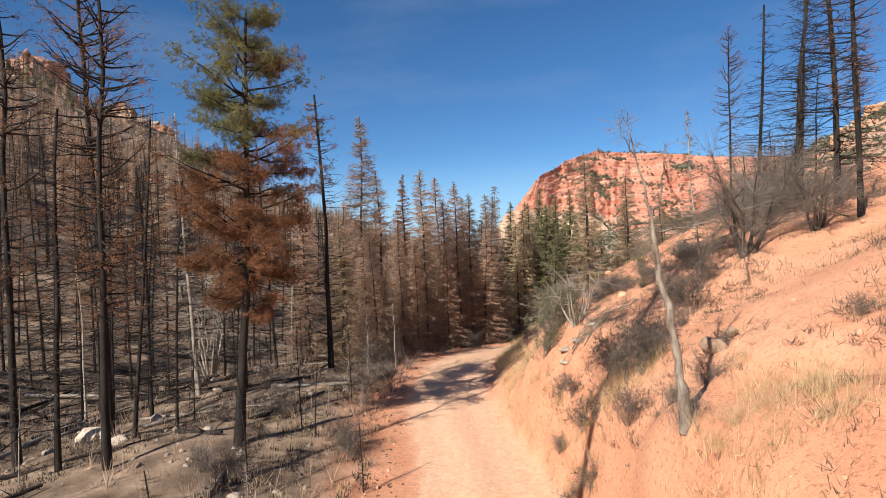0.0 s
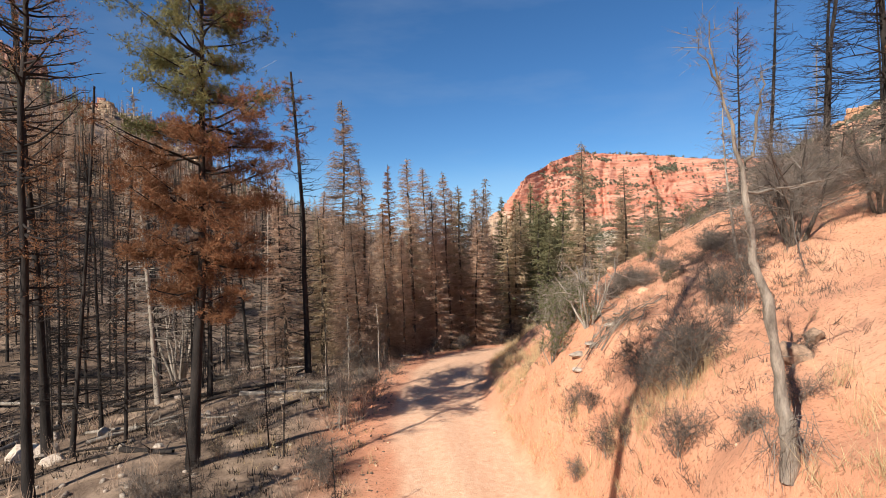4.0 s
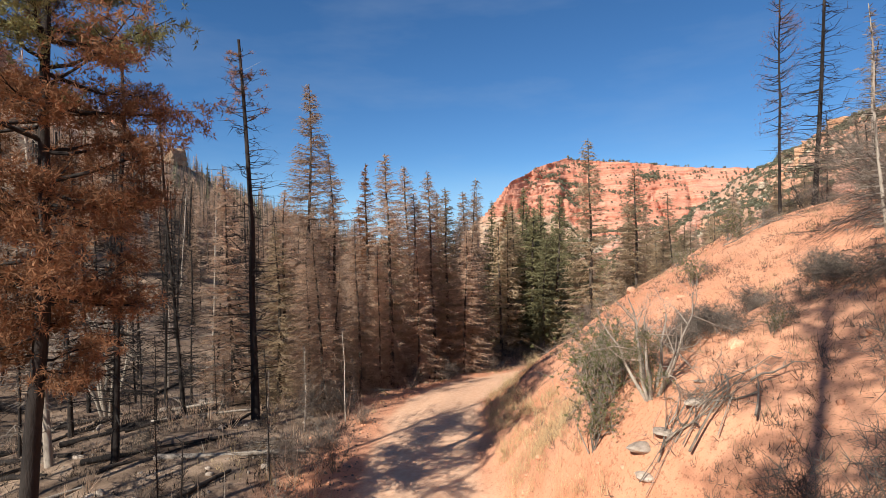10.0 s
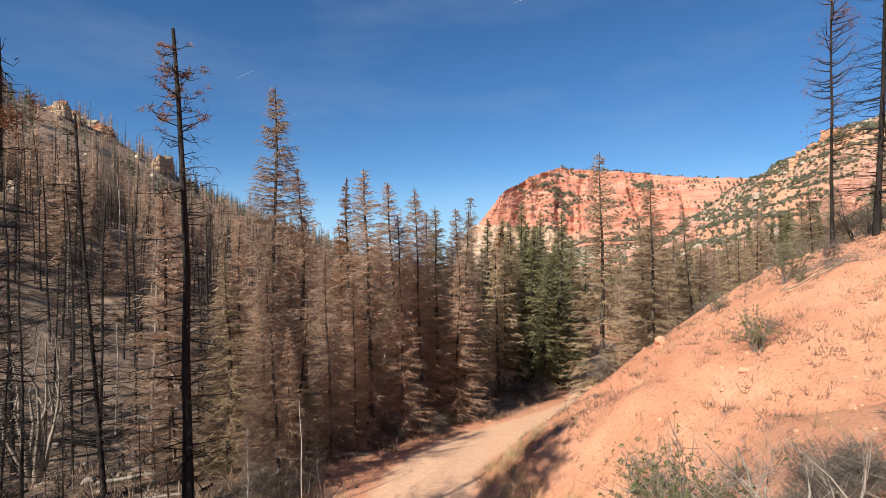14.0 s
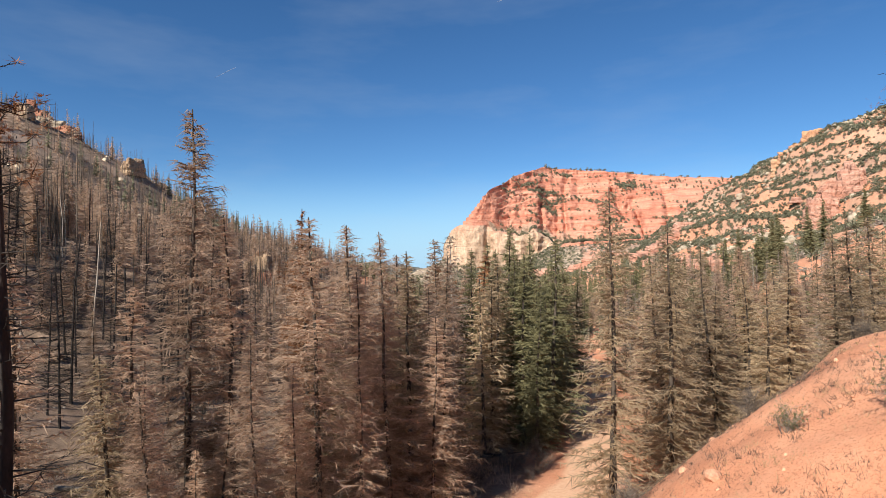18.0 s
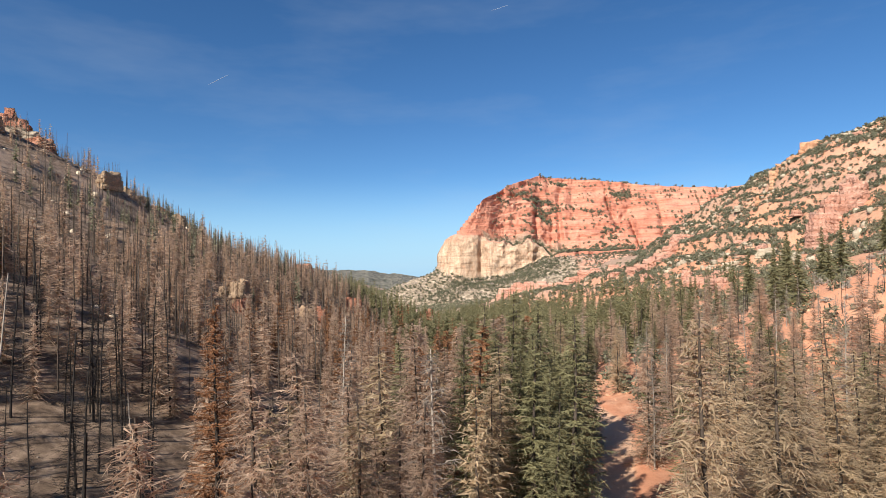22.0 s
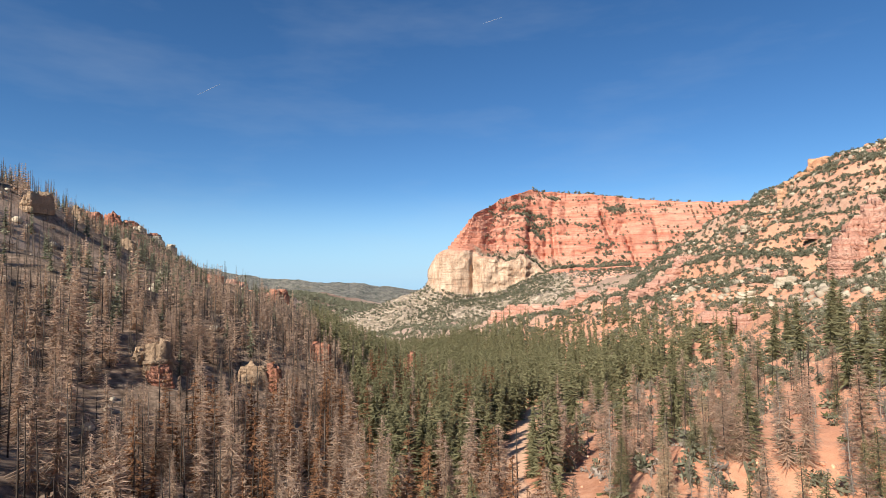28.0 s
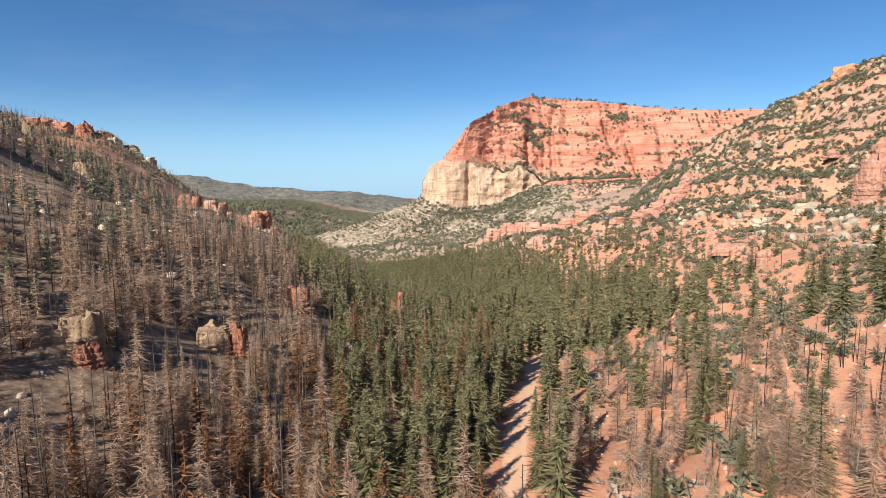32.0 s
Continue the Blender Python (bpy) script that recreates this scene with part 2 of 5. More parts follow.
def soil_material():
    """Red earth, ash-grey burnt ground, the pale road and pale rock, by the masks of the sheet."""
    m, n, l, b = material("canyon_soil", 0.95)
    at = n.new("ShaderNodeAttribute")
    at.attribute_name = "soil"
    sep = n.new("ShaderNodeSeparateColor")
    l.new(at.outputs["Color"], sep.inputs[0])
    tc = n.new("ShaderNodeTexCoord")
    co = tc.outputs["Object"]
    big, mid, fine, grit = (noise_node(n, l, s, 7, 0.62, co) for s in (0.05, 0.5, 5.0, 32.0))
    red = ramp(n, l, mid.outputs[0], [(0.25, (0.46, 0.178, 0.088)), (0.5, (0.585, 0.262, 0.142)), (0.75, (0.69, 0.375, 0.225))])
    red = blend(n, l, 0.5, red, ramp(n, l, big.outputs[0], [(0.35, (0.54, 0.212, 0.112)), (0.65, (0.67, 0.352, 0.215))]))
    ash = ramp(n, l, mid.outputs[0], [(0.32, (0.075, 0.05, 0.034)), (0.48, (0.195, 0.134, 0.09)), (0.68, (0.40, 0.285, 0.195))])
    ash = blend(n, l, ramp(n, l, big.outputs[0], [(0.5, (0, 0, 0)), (0.7, (0.55,) * 3)]), ash, (0.40, 0.27, 0.19))
    road = ramp(n, l, fine.outputs[0], [(0.3, (0.64, 0.37, 0.225)), (0.7, (0.71, 0.45, 0.29))])
    pale = ramp(n, l, fine.outputs[0], [(0.3, (0.43, 0.30, 0.215)), (0.7, (0.60, 0.465, 0.365))])
    c = blend(n, l, sep.outputs[0], red, ash)
    c = blend(n, l, sep.outputs[2], c, pale)
    clod = noise_node(n, l, 11.0, 4, 0.75, co)
    c = blend(n, l, 0.8, c, ramp(n, l, clod.outputs[0], [(0.36, (0.5, 0.47, 0.44)), (0.47, (1, 1, 1))]), "MULTIPLY")
    c = blend(n, l, sep.outputs[1], c, road)
    c = blend(n, l, 0.2, c, grit.outputs[0], "OVERLAY")
    c = blend(n, l, 0.18, c, fine.outputs[0], "OVERLAY")
    l.new(c, b.inputs["Base Color"])
    h = blend(n, l, 0.4, fine.outputs[0], grit.outputs[0])
    bump(n, l, b, h, 0.6, 0.08)
    return m


def rock_material(name, low, high, band, pale=None):
    """Layered cliff rock: strata in height, streaks and stains."""
    m, n, l, b = material(name, 0.95)
    geo = n.new("ShaderNodeNewGeometry")
    mp = n.new("ShaderNodeMapping")
    mp.inputs["Scale"].default_value = (0.02, 0.02, band)
    l.new(geo.outputs["Position"], mp.inputs["Vector"])
    strata = noise_node(n, l, 1.0, 5, 0.7, mp.outputs[0])
    mp2 = n.new("ShaderNodeMapping")
    mp2.inputs["Scale"].default_value = (0.12, 0.12, 0.02)
    l.new(geo.outputs["Position"], mp2.inputs["Vector"])
    streak = noise_node(n, l, 1.0, 6, 0.65, mp2.outputs[0])
    grain = noise_node(n, l, 0.5, 8, 0.7, geo.outputs["Position"])
    c = ramp(n, l, strata.outputs[0], [(0.3, low), (0.5, tuple((p + q) / 2 for p, q in zip(low, high))), (0.68, high)])
    if pale:
        c = blend(n, l, ramp(n, l, strata.outputs[0], [(0.6, (0, 0, 0)), (0.72, (0.8,) * 3)]), c, pale)
    c = blend(n, l, 0.45, c, streak.outputs[0], "OVERLAY")
    c = blend(n, l, 0.4, c, grain.outputs[0], "OVERLAY")
    l.new(c, b.inputs["Base Color"])
    bump(n, l, b, grain.outputs[0], 0.9, 2.5)
    return m


SOIL = soil_material()
RED_ROCK = rock_material("red_rock", (0.33, 0.115, 0.065), (0.63, 0.32, 0.205), 0.2)
PINK_ROCK = rock_material("pink_rock", (0.50, 0.22, 0.14), (0.68, 0.42, 0.31), 0.35)
ORANGE_ROCK = rock_material("orange_rock", (0.52, 0.25, 0.13), (0.70, 0.43, 0.26), 0.15)
CREAM_ROCK = rock_material("cream_rock", (0.41, 0.272, 0.168), (0.55, 0.395, 0.26), 0.03)
CHAR = mottled("charred_bark", (0.009, 0.0075, 0.0065), (0.045, 0.036, 0.03), 5, 0.9, 0.8, 0.03, stretch=(1, 1, 0.25))
GREY_WOOD = mottled("weathered_wood", (0.16, 0.13, 0.10), (0.40, 0.345, 0.28), 6, 0.85, 0.5, 0.02, stretch=(1, 1, 0.15))
BROWN_TWIG = mottled("scorched_twigs", (0.35, 0.245, 0.17), (0.60, 0.44, 0.32), 0.5, 0.9, 0.2, leaf=0.55)
RUST_NEEDLE = mottled("rust_needles", (0.16, 0.074, 0.036), (0.38, 0.19, 0.095), 0.8, 0.8, 0.2, leaf=0.3)
OLIVE_NEEDLE = mottled("olive_brown_needles", (0.30, 0.222, 0.135), (0.54, 0.415, 0.27), 0.7, 0.8, 0.2, leaf=0.5)
GREEN_NEEDLE = mottled("spruce_needles", (0.125, 0.117, 0.056), (0.275, 0.25, 0.13), 0.9, 0.75, 0.2, leaf=0.3)
JUNIPER = mottled("juniper_needles", (0.125, 0.125, 0.08), (0.26, 0.25, 0.16), 0.4, 0.8, 0.2, leaf=0.3)
PINE_NEEDLE = mottled("pine_needles", (0.075, 0.076, 0.03), (0.205, 0.19, 0.075), 0.9, 0.7, 0.2, leaf=0.3)
GREY_BARK = mottled("grey_bark", (0.10, 0.08, 0.062), (0.33, 0.275, 0.215), 5, 0.9, 0.8, 0.03, stretch=(1, 1, 0.3))
DUSK_TWIG = mottled("dusky_twigs", (0.09, 0.074, 0.06), (0.25, 0.208, 0.168), 1.2, 0.9, 0.2, leaf=0.3)
GREY_TWIG = mottled("grey_twigs", (0.18, 0.146, 0.115), (0.39, 0.33, 0.265), 1.2, 0.9, 0.2, leaf=0.3)
STRAW = mottled("dry_grass", (0.34, 0.24, 0.12), (0.62, 0.48, 0.28), 2.0, 0.8, 0.2, leaf=0.3)
SNAG_WOOD = mottled("snag_wood", (0.035, 0.027, 0.021), (0.17, 0.13, 0.10), 0.6, 0.9, 0.3, leaf=0.15)
SCORCHED = mottled("scorched_stalks", (0.085, 0.06, 0.045), (0.27, 0.20, 0.15), 1.2, 0.9, 0.2, leaf=0.25)
SAGE = mottled("olive_leaves", (0.09, 0.098, 0.04), (0.21, 0.215, 0.09), 2.0, 0.8, 0.2, leaf=0.3)
DARK_BARK = mottled("dark_bark", (0.03, 0.023, 0.018), (0.10, 0.078, 0.06), 5, 0.9, 0.8, 0.03, stretch=(1, 1, 0.25))
LIMESTONE = mottled("warm_limestone", (0.40, 0.315, 0.215), (0.62, 0.52, 0.38), 0.4, 0.95, 0.6, 0.2)
STONE = mottled("grey_stone", (0.23, 0.175, 0.13), (0.44, 0.365, 0.29), 3.0, 0.9, 0.6)
CRUST = mottled("crusted_stone", (0.10, 0.07, 0.05), (0.36, 0.24, 0.16), 3.0, 0.9, 0.8)
REDSTONE = mottled("red_stone", (0.42, 0.18, 0.10), (0.66, 0.38, 0.24), 3.0, 0.9, 0.6)


# ---- mesh helpers ----
def mesh_of(name, verts, faces, mats, index=None, smooth_shade=False):
    me = bpy.data.meshes.new(name)
    verts = np.asarray(verts, np.float32)
    sizes = np.array([len(f) for f in faces], np.int32) if isinstance(faces, list) else np.full(len(faces), faces.shape[1], np.int32)
    loops = np.concatenate([np.asarray(f, np.int32) for f in faces]) if isinstance(faces, list) else faces.astype(np.int32).ravel()
    me.vertices.add(len(verts))
    me.vertices.foreach_set("co", verts.ravel())
    me.loops.add(len(loops))
    me.loops.foreach_set("vertex_index", loops)
    me.polygons.add(len(sizes))
    me.polygons.foreach_set("loop_start", np.r_[0, np.cumsum(sizes)[:-1]].astype(np.int32))
    if index is not None:
        me.polygons.foreach_set("material_index", np.asarray(index, np.int32))
    if smooth_shade:
        me.polygons.foreach_set("use_smooth", np.ones(len(sizes), bool))
    for m in mats if isinstance(mats, (list, tuple)) else [mats]:
        me.materials.append(m)
    me.update(calc_edges=True)
    return me


def thing(name, label, category, group="", kind=""):
    return tagged(new(name), label, category, group, kind)


def part(name, me, parent, label=""):
    ob = new(name, me)
    ob.parent = parent
    return tagged(ob, label)


class Soup:
    """Gathers triangles in arrays."""

    def __init__(self):
        self.v, self.f, self.n = [], [], 0

    def add(self, v, f):
        self.v.append(np.asarray(v, np.float32))
        self.f.append(np.asarray(f, np.int32) + self.n)
        self.n += len(v)

    def tube(self, pts, radii, sides=4, cap=True):
        """A tapered limb along points."""
        pts, radii = np.asarray(pts, float), np.asarray(radii, float)
        way = np.gradient(pts, axis=0)
        way /= np.linalg.norm(way, axis=1)[:, None] + 1e-9
        ref = np.where(np.abs(way[:, 2:3]) > 0.9, np.array([[1.0, 0, 0]]), np.array([[0, 0, 1.0]]))
        s = np.cross(way, ref)
        s /= np.linalg.norm(s, axis=1)[:, None] + 1e-9
        u = np.cross(s, way)
        a = np.arange(sides) * 2 * np.pi / sides
        ring = pts[:, None] + radii[:, None, None] * (np.cos(a)[None, :, None] * s[:, None] + np.sin(a)[None, :, None] * u[:, None])
        k = len(pts)
        i, j = np.meshgrid(np.arange(k - 1), np.arange(sides), indexing="ij")
        p, q = (i * sides + j).ravel(), (i * sides + (j + 1) % sides).ravel()
        f = np.concatenate([np.stack([p, q, q + sides], 1), np.stack([p, q + sides, p + sides], 1)])
        self.add(ring.reshape(-1, 3), f)

    def blades(self, base, tip, width, rng):
        """Thin pointed triangles from base to tip."""
        base, tip = np.asarray(base, float), np.asarray(tip, float)
        d = tip - base
        r = rng.normal(size=base.shape)
        s = np.cross(d, r)
        s *= (np.asarray(width) / (np.linalg.norm(s, axis=1) + 1e-9))[:, None] * 0.5
        n = len(base)
        v = np.stack([base - s, base + s, tip], 1).reshape(-1, 3)
        self.add(v, np.arange(3 * n).reshape(-1, 3))

    def mesh(self, name, mat, smooth_shade=False):
        return mesh_of(name, np.concatenate(self.v), np.concatenate(self.f), mat, None, smooth_shade)

    def arrays(self):
        return np.concatenate(self.v), np.concatenate(self.f)


# ---- trees: each builder gives trunk and crown arrays for a tree one metre per metre ----
def bent(rng, h, lean=0.02, n=7):
    z = np.linspace(0, h, n)
    ax, ay = rng.normal(0, lean, 2)
    wob = np.cumsum(rng.normal(0, 0.006 * h, (n, 2)), 0) * np.linspace(0, 1, n)[:, None]
    return np.stack([ax * z + wob[:, 0], ay * z + wob[:, 1], z - 0.25 * (z == 0)], 1)


def at_height(spine, z):
    return np.stack([np.interp(z, spine[:, 2], spine[:, k]) for k in range(3)], -1)


def conifer(seed, h, r0=0.16, start=0.12, reach=1.9, step=0.34, per=5, twigs=16, twig=0.42, width=0.035, droop=0.35, gap=0.0, taper=0.8, limb_sides=3, trunk_sides=6):
    """A spire-shaped conifer: trunk, drooping whorled limbs, and fine twigs along them."""
    rng = np.random.default_rng(seed)
    spine = bent(rng, h, 0.012)
    trunk, crown = Soup(), Soup()
    trunk.tube(spine, np.linspace(r0, 0.015, len(spine)) * np.r_[1.25, np.ones(len(spine) - 1)], trunk_sides)
    z = start * h
    while z < h * 0.985:
        rel = (z - start * h) / (h * (1 - start))
        shape = (1 - rel) ** taper * (0.75 + 0.25 * min(1, rel * 6)) + 0.04
        for k in range(max(2, int(per * (0.7 + 0.5 * rng.random())))):
            if rng.random() < gap:
                continue
            L = reach * shape * rng.uniform(0.6, 1.15)
            a = rng.uniform(0, 2 * np.pi)
            out = np.array([np.cos(a), np.sin(a), 0])
            p0 = at_height(spine, z + rng.uniform(-0.12, 0.12))
            lift = 0.35 * rel - droop * (1 - rel) * rng.uniform(0.6, 1.4)
            p1 = p0 + out * L * 0.5 + np.array([0, 0, lift * L * 0.45])
            p2 = p0 + out * L + np.array([0, 0, lift * L * 0.75 + 0.05 * L])
            if limb_sides:
                crown.tube([p0, p1, p2], [0.012 + 0.012 * L, 0.008 + 0.006 * L, 0.004], limb_sides)
            else:
                crown.blades([p0, p1], [p1 * 0.9 + p2 * 0.1, p2], [0.035 + 0.02 * L, 0.03], rng)
            m = max(3, int(twigs * L / reach))
            t = rng.uniform(0.15, 1.05, m)[:, None]
            b = np.where(t < 0.5, p0 + (p1 - p0) * t * 2, p1 + (p2 - p1) * (t - 0.5) * 2)
            side = np.array([-out[1], out[0], 0])
            go = side * rng.normal(0, 0.75, (m, 1)) + out * rng.uniform(0.1, 0.9, (m, 1)) + np.array([0, 0, 1]) * rng.normal(-0.22, 0.3, (m, 1))
            go /= np.linalg.norm(go, axis=1)[:, None]
            ln = twig * rng.uniform(0.5, 1.3, (m, 1)) * (0.55 + 0.45 * (1 - rel))
            crown.blades(b - go * 0.04, b + go * ln, np.full(m, width) * rng.uniform(0.7, 1.4, m), rng)
        z += step * (0.75 + 0.5 * rng.random()) * (1 - 0.35 * rel)
    return trunk, crown


def snag(seed, h, r0=0.15, limbs=26, reach=1.1, start=0.3, lean=0.025):
    """A dead trunk with short bare limbs."""
    rng = np.random.default_rng(seed)
    spine = bent(rng, h, lean)
    trunk, crown = Soup(), Soup()
    trunk.tube(spine, np.linspace(r0, 0.03, len(spine)) * np.r_[1.3, np.ones(len(spine) - 1)], 6)
    for z in np.sort(rng.uniform(start * h, h * 0.97, limbs)):
        rel = z / h
        L = reach * (1.15 - 0.8 * rel) * rng.uniform(0.3, 1.2)
        a = rng.uniform(0, 2 * np.pi)
        out = np.array([np.cos(a), np.sin(a), rng.uniform(-0.35, 0.3)])
        p0 = at_height(spine, z)
        p1 = p0 + out * L * 0.55 + rng.normal(0, 0.05, 3)
        p2 = p1 + (out + rng.normal(0, 0.25, 3)) * L * 0.5 + np.array([0, 0, 0.06])
        crown.tube([p0, p1, p2], [0.009 + 0.014 * L, 0.006 + 0.006 * L, 0.003], 3)
        m = 5
        t = rng.uniform(0.3, 1, (m, 1))
        b = p0 + (p2 - p0) * t
        go = out + rng.normal(0, 0.7, (m, 3))
        crown.blades(b, b + go * L * 0.4, np.full(m, 0.014), rng)
    return trunk, crown


def tufts(soup, at, size, count, rng, width=0.02, up=0.2):
    """Needle tufts: blades thrown out from each place."""
    at = np.repeat(np.asarray(at, float), count, 0)
    go = rng.normal(size=at.shape) + np.array([0, 0, up])
    go /= np.linalg.norm(go, axis=1)[:, None]
    soup.blades(at + go * 0.02, at + go * (size * rng.uniform(0.6, 1.2, len(at)))[:, None], np.full(len(at), width) * rng.uniform(0.7, 1.5, len(at)), rng)


def pine(seed, h, r0=0.28, start=0.3, reach=1.5, whorls=17, per=4, tuft=0.1, count=13, top_green=0.62, width=0.011, fill=1.0, thin=0.1):
    """A ponderosa: stout trunk, tiers of crooked limbs that fork into flat pads of needle tufts; the lower crown scorched, the top still green."""
    rng = np.random.default_rng(seed)
    spine = bent(rng, h, 0.012, 9)
    trunk, limbs, green, rust = Soup(), Soup(), Soup(), Soup()
    trunk.tube(spine, np.linspace(r0, 0.025, len(spine)) * np.r_[1.35, np.ones(len(spine) - 1)], 9)
    for w in range(whorls):
        rel = (w + rng.uniform(0.1, 0.9)) / whorls
        wide = float(np.interp(rel, [0, 0.1, 0.28, 0.5, 0.7, 0.86, 1], [0.3, 0.62, 0.95, 1.0, 0.85, 0.6, 0.22]))
        z0 = h * (start + (1 - start) * rel * 0.985)
        for k in range(rng.integers(max(2, per - 1), per + 2)):
            L = reach * wide * rng.uniform(0.55, 1.15)
            a = rng.uniform(0, 2 * np.pi)
            out = np.array([np.cos(a), np.sin(a), 0])
            p = [at_height(spine, min(z0 + rng.normal(0, 0.16), h * 0.985))]
            dirn = out + np.array([0, 0, -0.3 + 0.75 * rel + rng.normal(0, 0.26)])
            for q in range(4):
                p.append(p[-1] + dirn * L / 4)
                dirn = dirn + rng.normal(0, 0.14, 3) + np.array([0, 0, 0.13])
            p = np.array(p)
            limbs.tube(p, np.linspace(0.012 + 0.014 * L, 0.005, 5), 4)
            alive = rel > top_green + rng.normal(0, 0.13)
            bare = rng.random() < thin
            for u in np.r_[rng.uniform(0.35, 0.95, int(2 + 4 * L)), 1.0]:
                b = np.array([np.interp(u * 4, np.arange(5), p[:, c]) for c in range(3)])
                side = np.array([-out[1], out[0], 0]) * rng.choice([-1, 1])
                e = b + (out * rng.uniform(0.2, 0.9) + side * rng.uniform(0.1, 0.8) * (u < 1) + [0, 0, rng.uniform(-0.1, 0.3)]) * 0.27 * (0.5 + 0.5 * L)
                limbs.tube([b, (b + e) / 2 + rng.normal(0, 0.02, 3), e], [0.008, 0.006, 0.003], 3)
                if bare:
                    continue
                m = max(2, int(rng.integers(7, 13) * fill))
                c = e + rng.normal(0, 1, (m, 3)) * [0.14, 0.14, 0.085]
                tufts(green if alive else rust, c, tuft, count, rng, width)
    return trunk, limbs, green, rust


def bush(seed, h, w, stems=9, twigs=60, leaf=0.0, thick=0.025):
    """A many-stemmed bare shrub; leaf: length of leaves, if it has any."""
    rng = np.random.default_rng(seed)
    wood, leaves = Soup(), Soup()
    for s in range(stems):
        a = rng.uniform(0, 2 * np.pi)
        tilt = rng.uniform(0.1, 1.0)
        d = np.array([np.cos(a) * tilt * w / h, np.sin(a) * tilt * w / h, 1.0])
        d *= h * rng.uniform(0.6, 1.0) / np.linalg.norm(d) * 0.95
        b = rng.normal(0, 0.06 * w, 3) * np.array([1, 1, 0])
        p = np.array([b - [0, 0, 0.1], b + d * 0.4 + rng.normal(0, 0.05 * h, 3), b + d * 0.75 + rng.normal(0, 0.08 * h, 3), b + d + rng.normal(0, 0.1 * h, 3)])
        wood.tube(p, [thick * h, thick * 0.7 * h, thick * 0.4 * h, 0.004], 4)
        m = twigs // stems + 2
        t = rng.uniform(0.35, 1, m) * 3
        q = np.stack([np.interp(t, np.arange(4), p[:, k]) for k in range(3)], 1)
        go = d / h + rng.normal(0, 0.75, (m, 3))
        tip = q + go * h * 0.26 * rng.uniform(0.4, 1.2, (m, 1))
        fine = wood if leaf else leaves
        fine.blades(q, tip, np.full(m, 0.005 * h + 0.005), rng)
        mid = np.repeat(q * 0.4 + tip * 0.6, 6, 0)
        fine.blades(mid, mid + rng.normal(0, 0.12 * h, mid.shape) + go.repeat(6, 0) * 0.05 * h, np.full(len(mid), 0.005 * h + 0.004), rng)
        if leaf:
            tufts(leaves, np.concatenate([tip, (q + tip) / 2, q]), leaf, 16, rng, leaf * 0.36)
    return wood, leaves


TREES = {}


def tree_kind(key, name, label, meshes, category="tree"):
    """Keeps a kind of plant: meshes are (part name, mesh, part label)."""
    TREES.setdefault(key, []).append((name, label, category, meshes))


def plant(key, x, y, scale=1.0, turn=0.0, which=0, group="", lean=(0, 0), sink=0.08, wide=1.0):
    name, label, category, meshes = TREES[key][which % len(TREES[key])]
    root = thing(name, label, category, group)
    root.matrix_basis = Matrix.Translation((x, y, ground_z(x, y) - sink)) @ Euler((lean[0], lean[1], 0)).to_matrix().to_4x4() @ Matrix.Rotation(turn, 4, "Z") @ Matrix.Diagonal((scale * wide, scale * wide, scale, 1))
    for pname, me, plabel in meshes:
        part(pname, me, root, plabel)
    return root


def conifer_kind(key, name, label, crown_name, bark, leaf, seeds, bark_label="blackened trunk", **kw):
    for seed in seeds:
        tr, cr = conifer(seed, 10, **kw)
        tree_kind(key, name, label, [("trunk", tr.mesh("trunk", bark, True), bark_label), (crown_name, cr.mesh(crown_name, leaf), "")])


conifer_kind("burnt", "burned_spruce", "fire-killed spruce with dense bare brown twigs", "crown", DARK_BARK, BROWN_TWIG, range(100, 106), "scorched dark trunk",
             r0=0.095, start=0.02, reach=1.4, step=0.17, per=8, twigs=40, twig=0.36, width=0.021, droop=0.42, gap=0.06, taper=0.7, limb_sides=0)
conifer_kind("burnt_mid", "burned_spruce", "fire-killed spruce with dense bare brown twigs", "crown", DARK_BARK, BROWN_TWIG, range(110, 115), "scorched dark trunk",
             r0=0.095, start=0.02, reach=1.5, step=0.2, per=8, twigs=25, twig=0.38, width=0.04, droop=0.4, gap=0.06, taper=0.7, limb_sides=0, trunk_sides=4)
conifer_kind("rust", "scorched_fir", "scorched fir still holding rust-brown needles", "crown", DARK_BARK, RUST_NEEDLE, range(140, 143), "scorched dark trunk",
             r0=0.12, start=0.06, reach=1.25, step=0.17, per=8, twigs=36, twig=0.24, width=0.026, droop=0.25, gap=0.08, taper=0.75)
conifer_kind("rust_mid", "scorched_fir", "scorched fir still holding rust-brown needles", "crown", DARK_BARK, RUST_NEEDLE, range(150, 153), "scorched dark trunk",
             r0=0.14, start=0.06, reach=1.4, step=0.28, per=7, twigs=12, twig=0.36, width=0.09, droop=0.3, gap=0.08, limb_sides=0, trunk_sides=4)
conifer_kind("olive", "scorched_fir", "half-scorched fir holding olive-brown needles", "crown", DARK_BARK, OLIVE_NEEDLE, range(190, 193), "scorched dark trunk",
             r0=0.12, start=0.03, reach=1.6, step=0.19, per=8, twigs=32, twig=0.36, width=0.034, droop=0.42, gap=0.07, taper=0.75, limb_sides=0)
conifer_kind("olive_mid", "scorched_fir", "half-scorched fir holding olive-brown needles", "crown", DARK_BARK, OLIVE_NEEDLE, range(195, 198), "scorched dark trunk",
             r0=0.12, start=0.03, reach=1.6, step=0.26, per=7, twigs=18, twig=0.42, width=0.066, droop=0.42, gap=0.07, taper=0.75, limb_sides=0, trunk_sides=4)
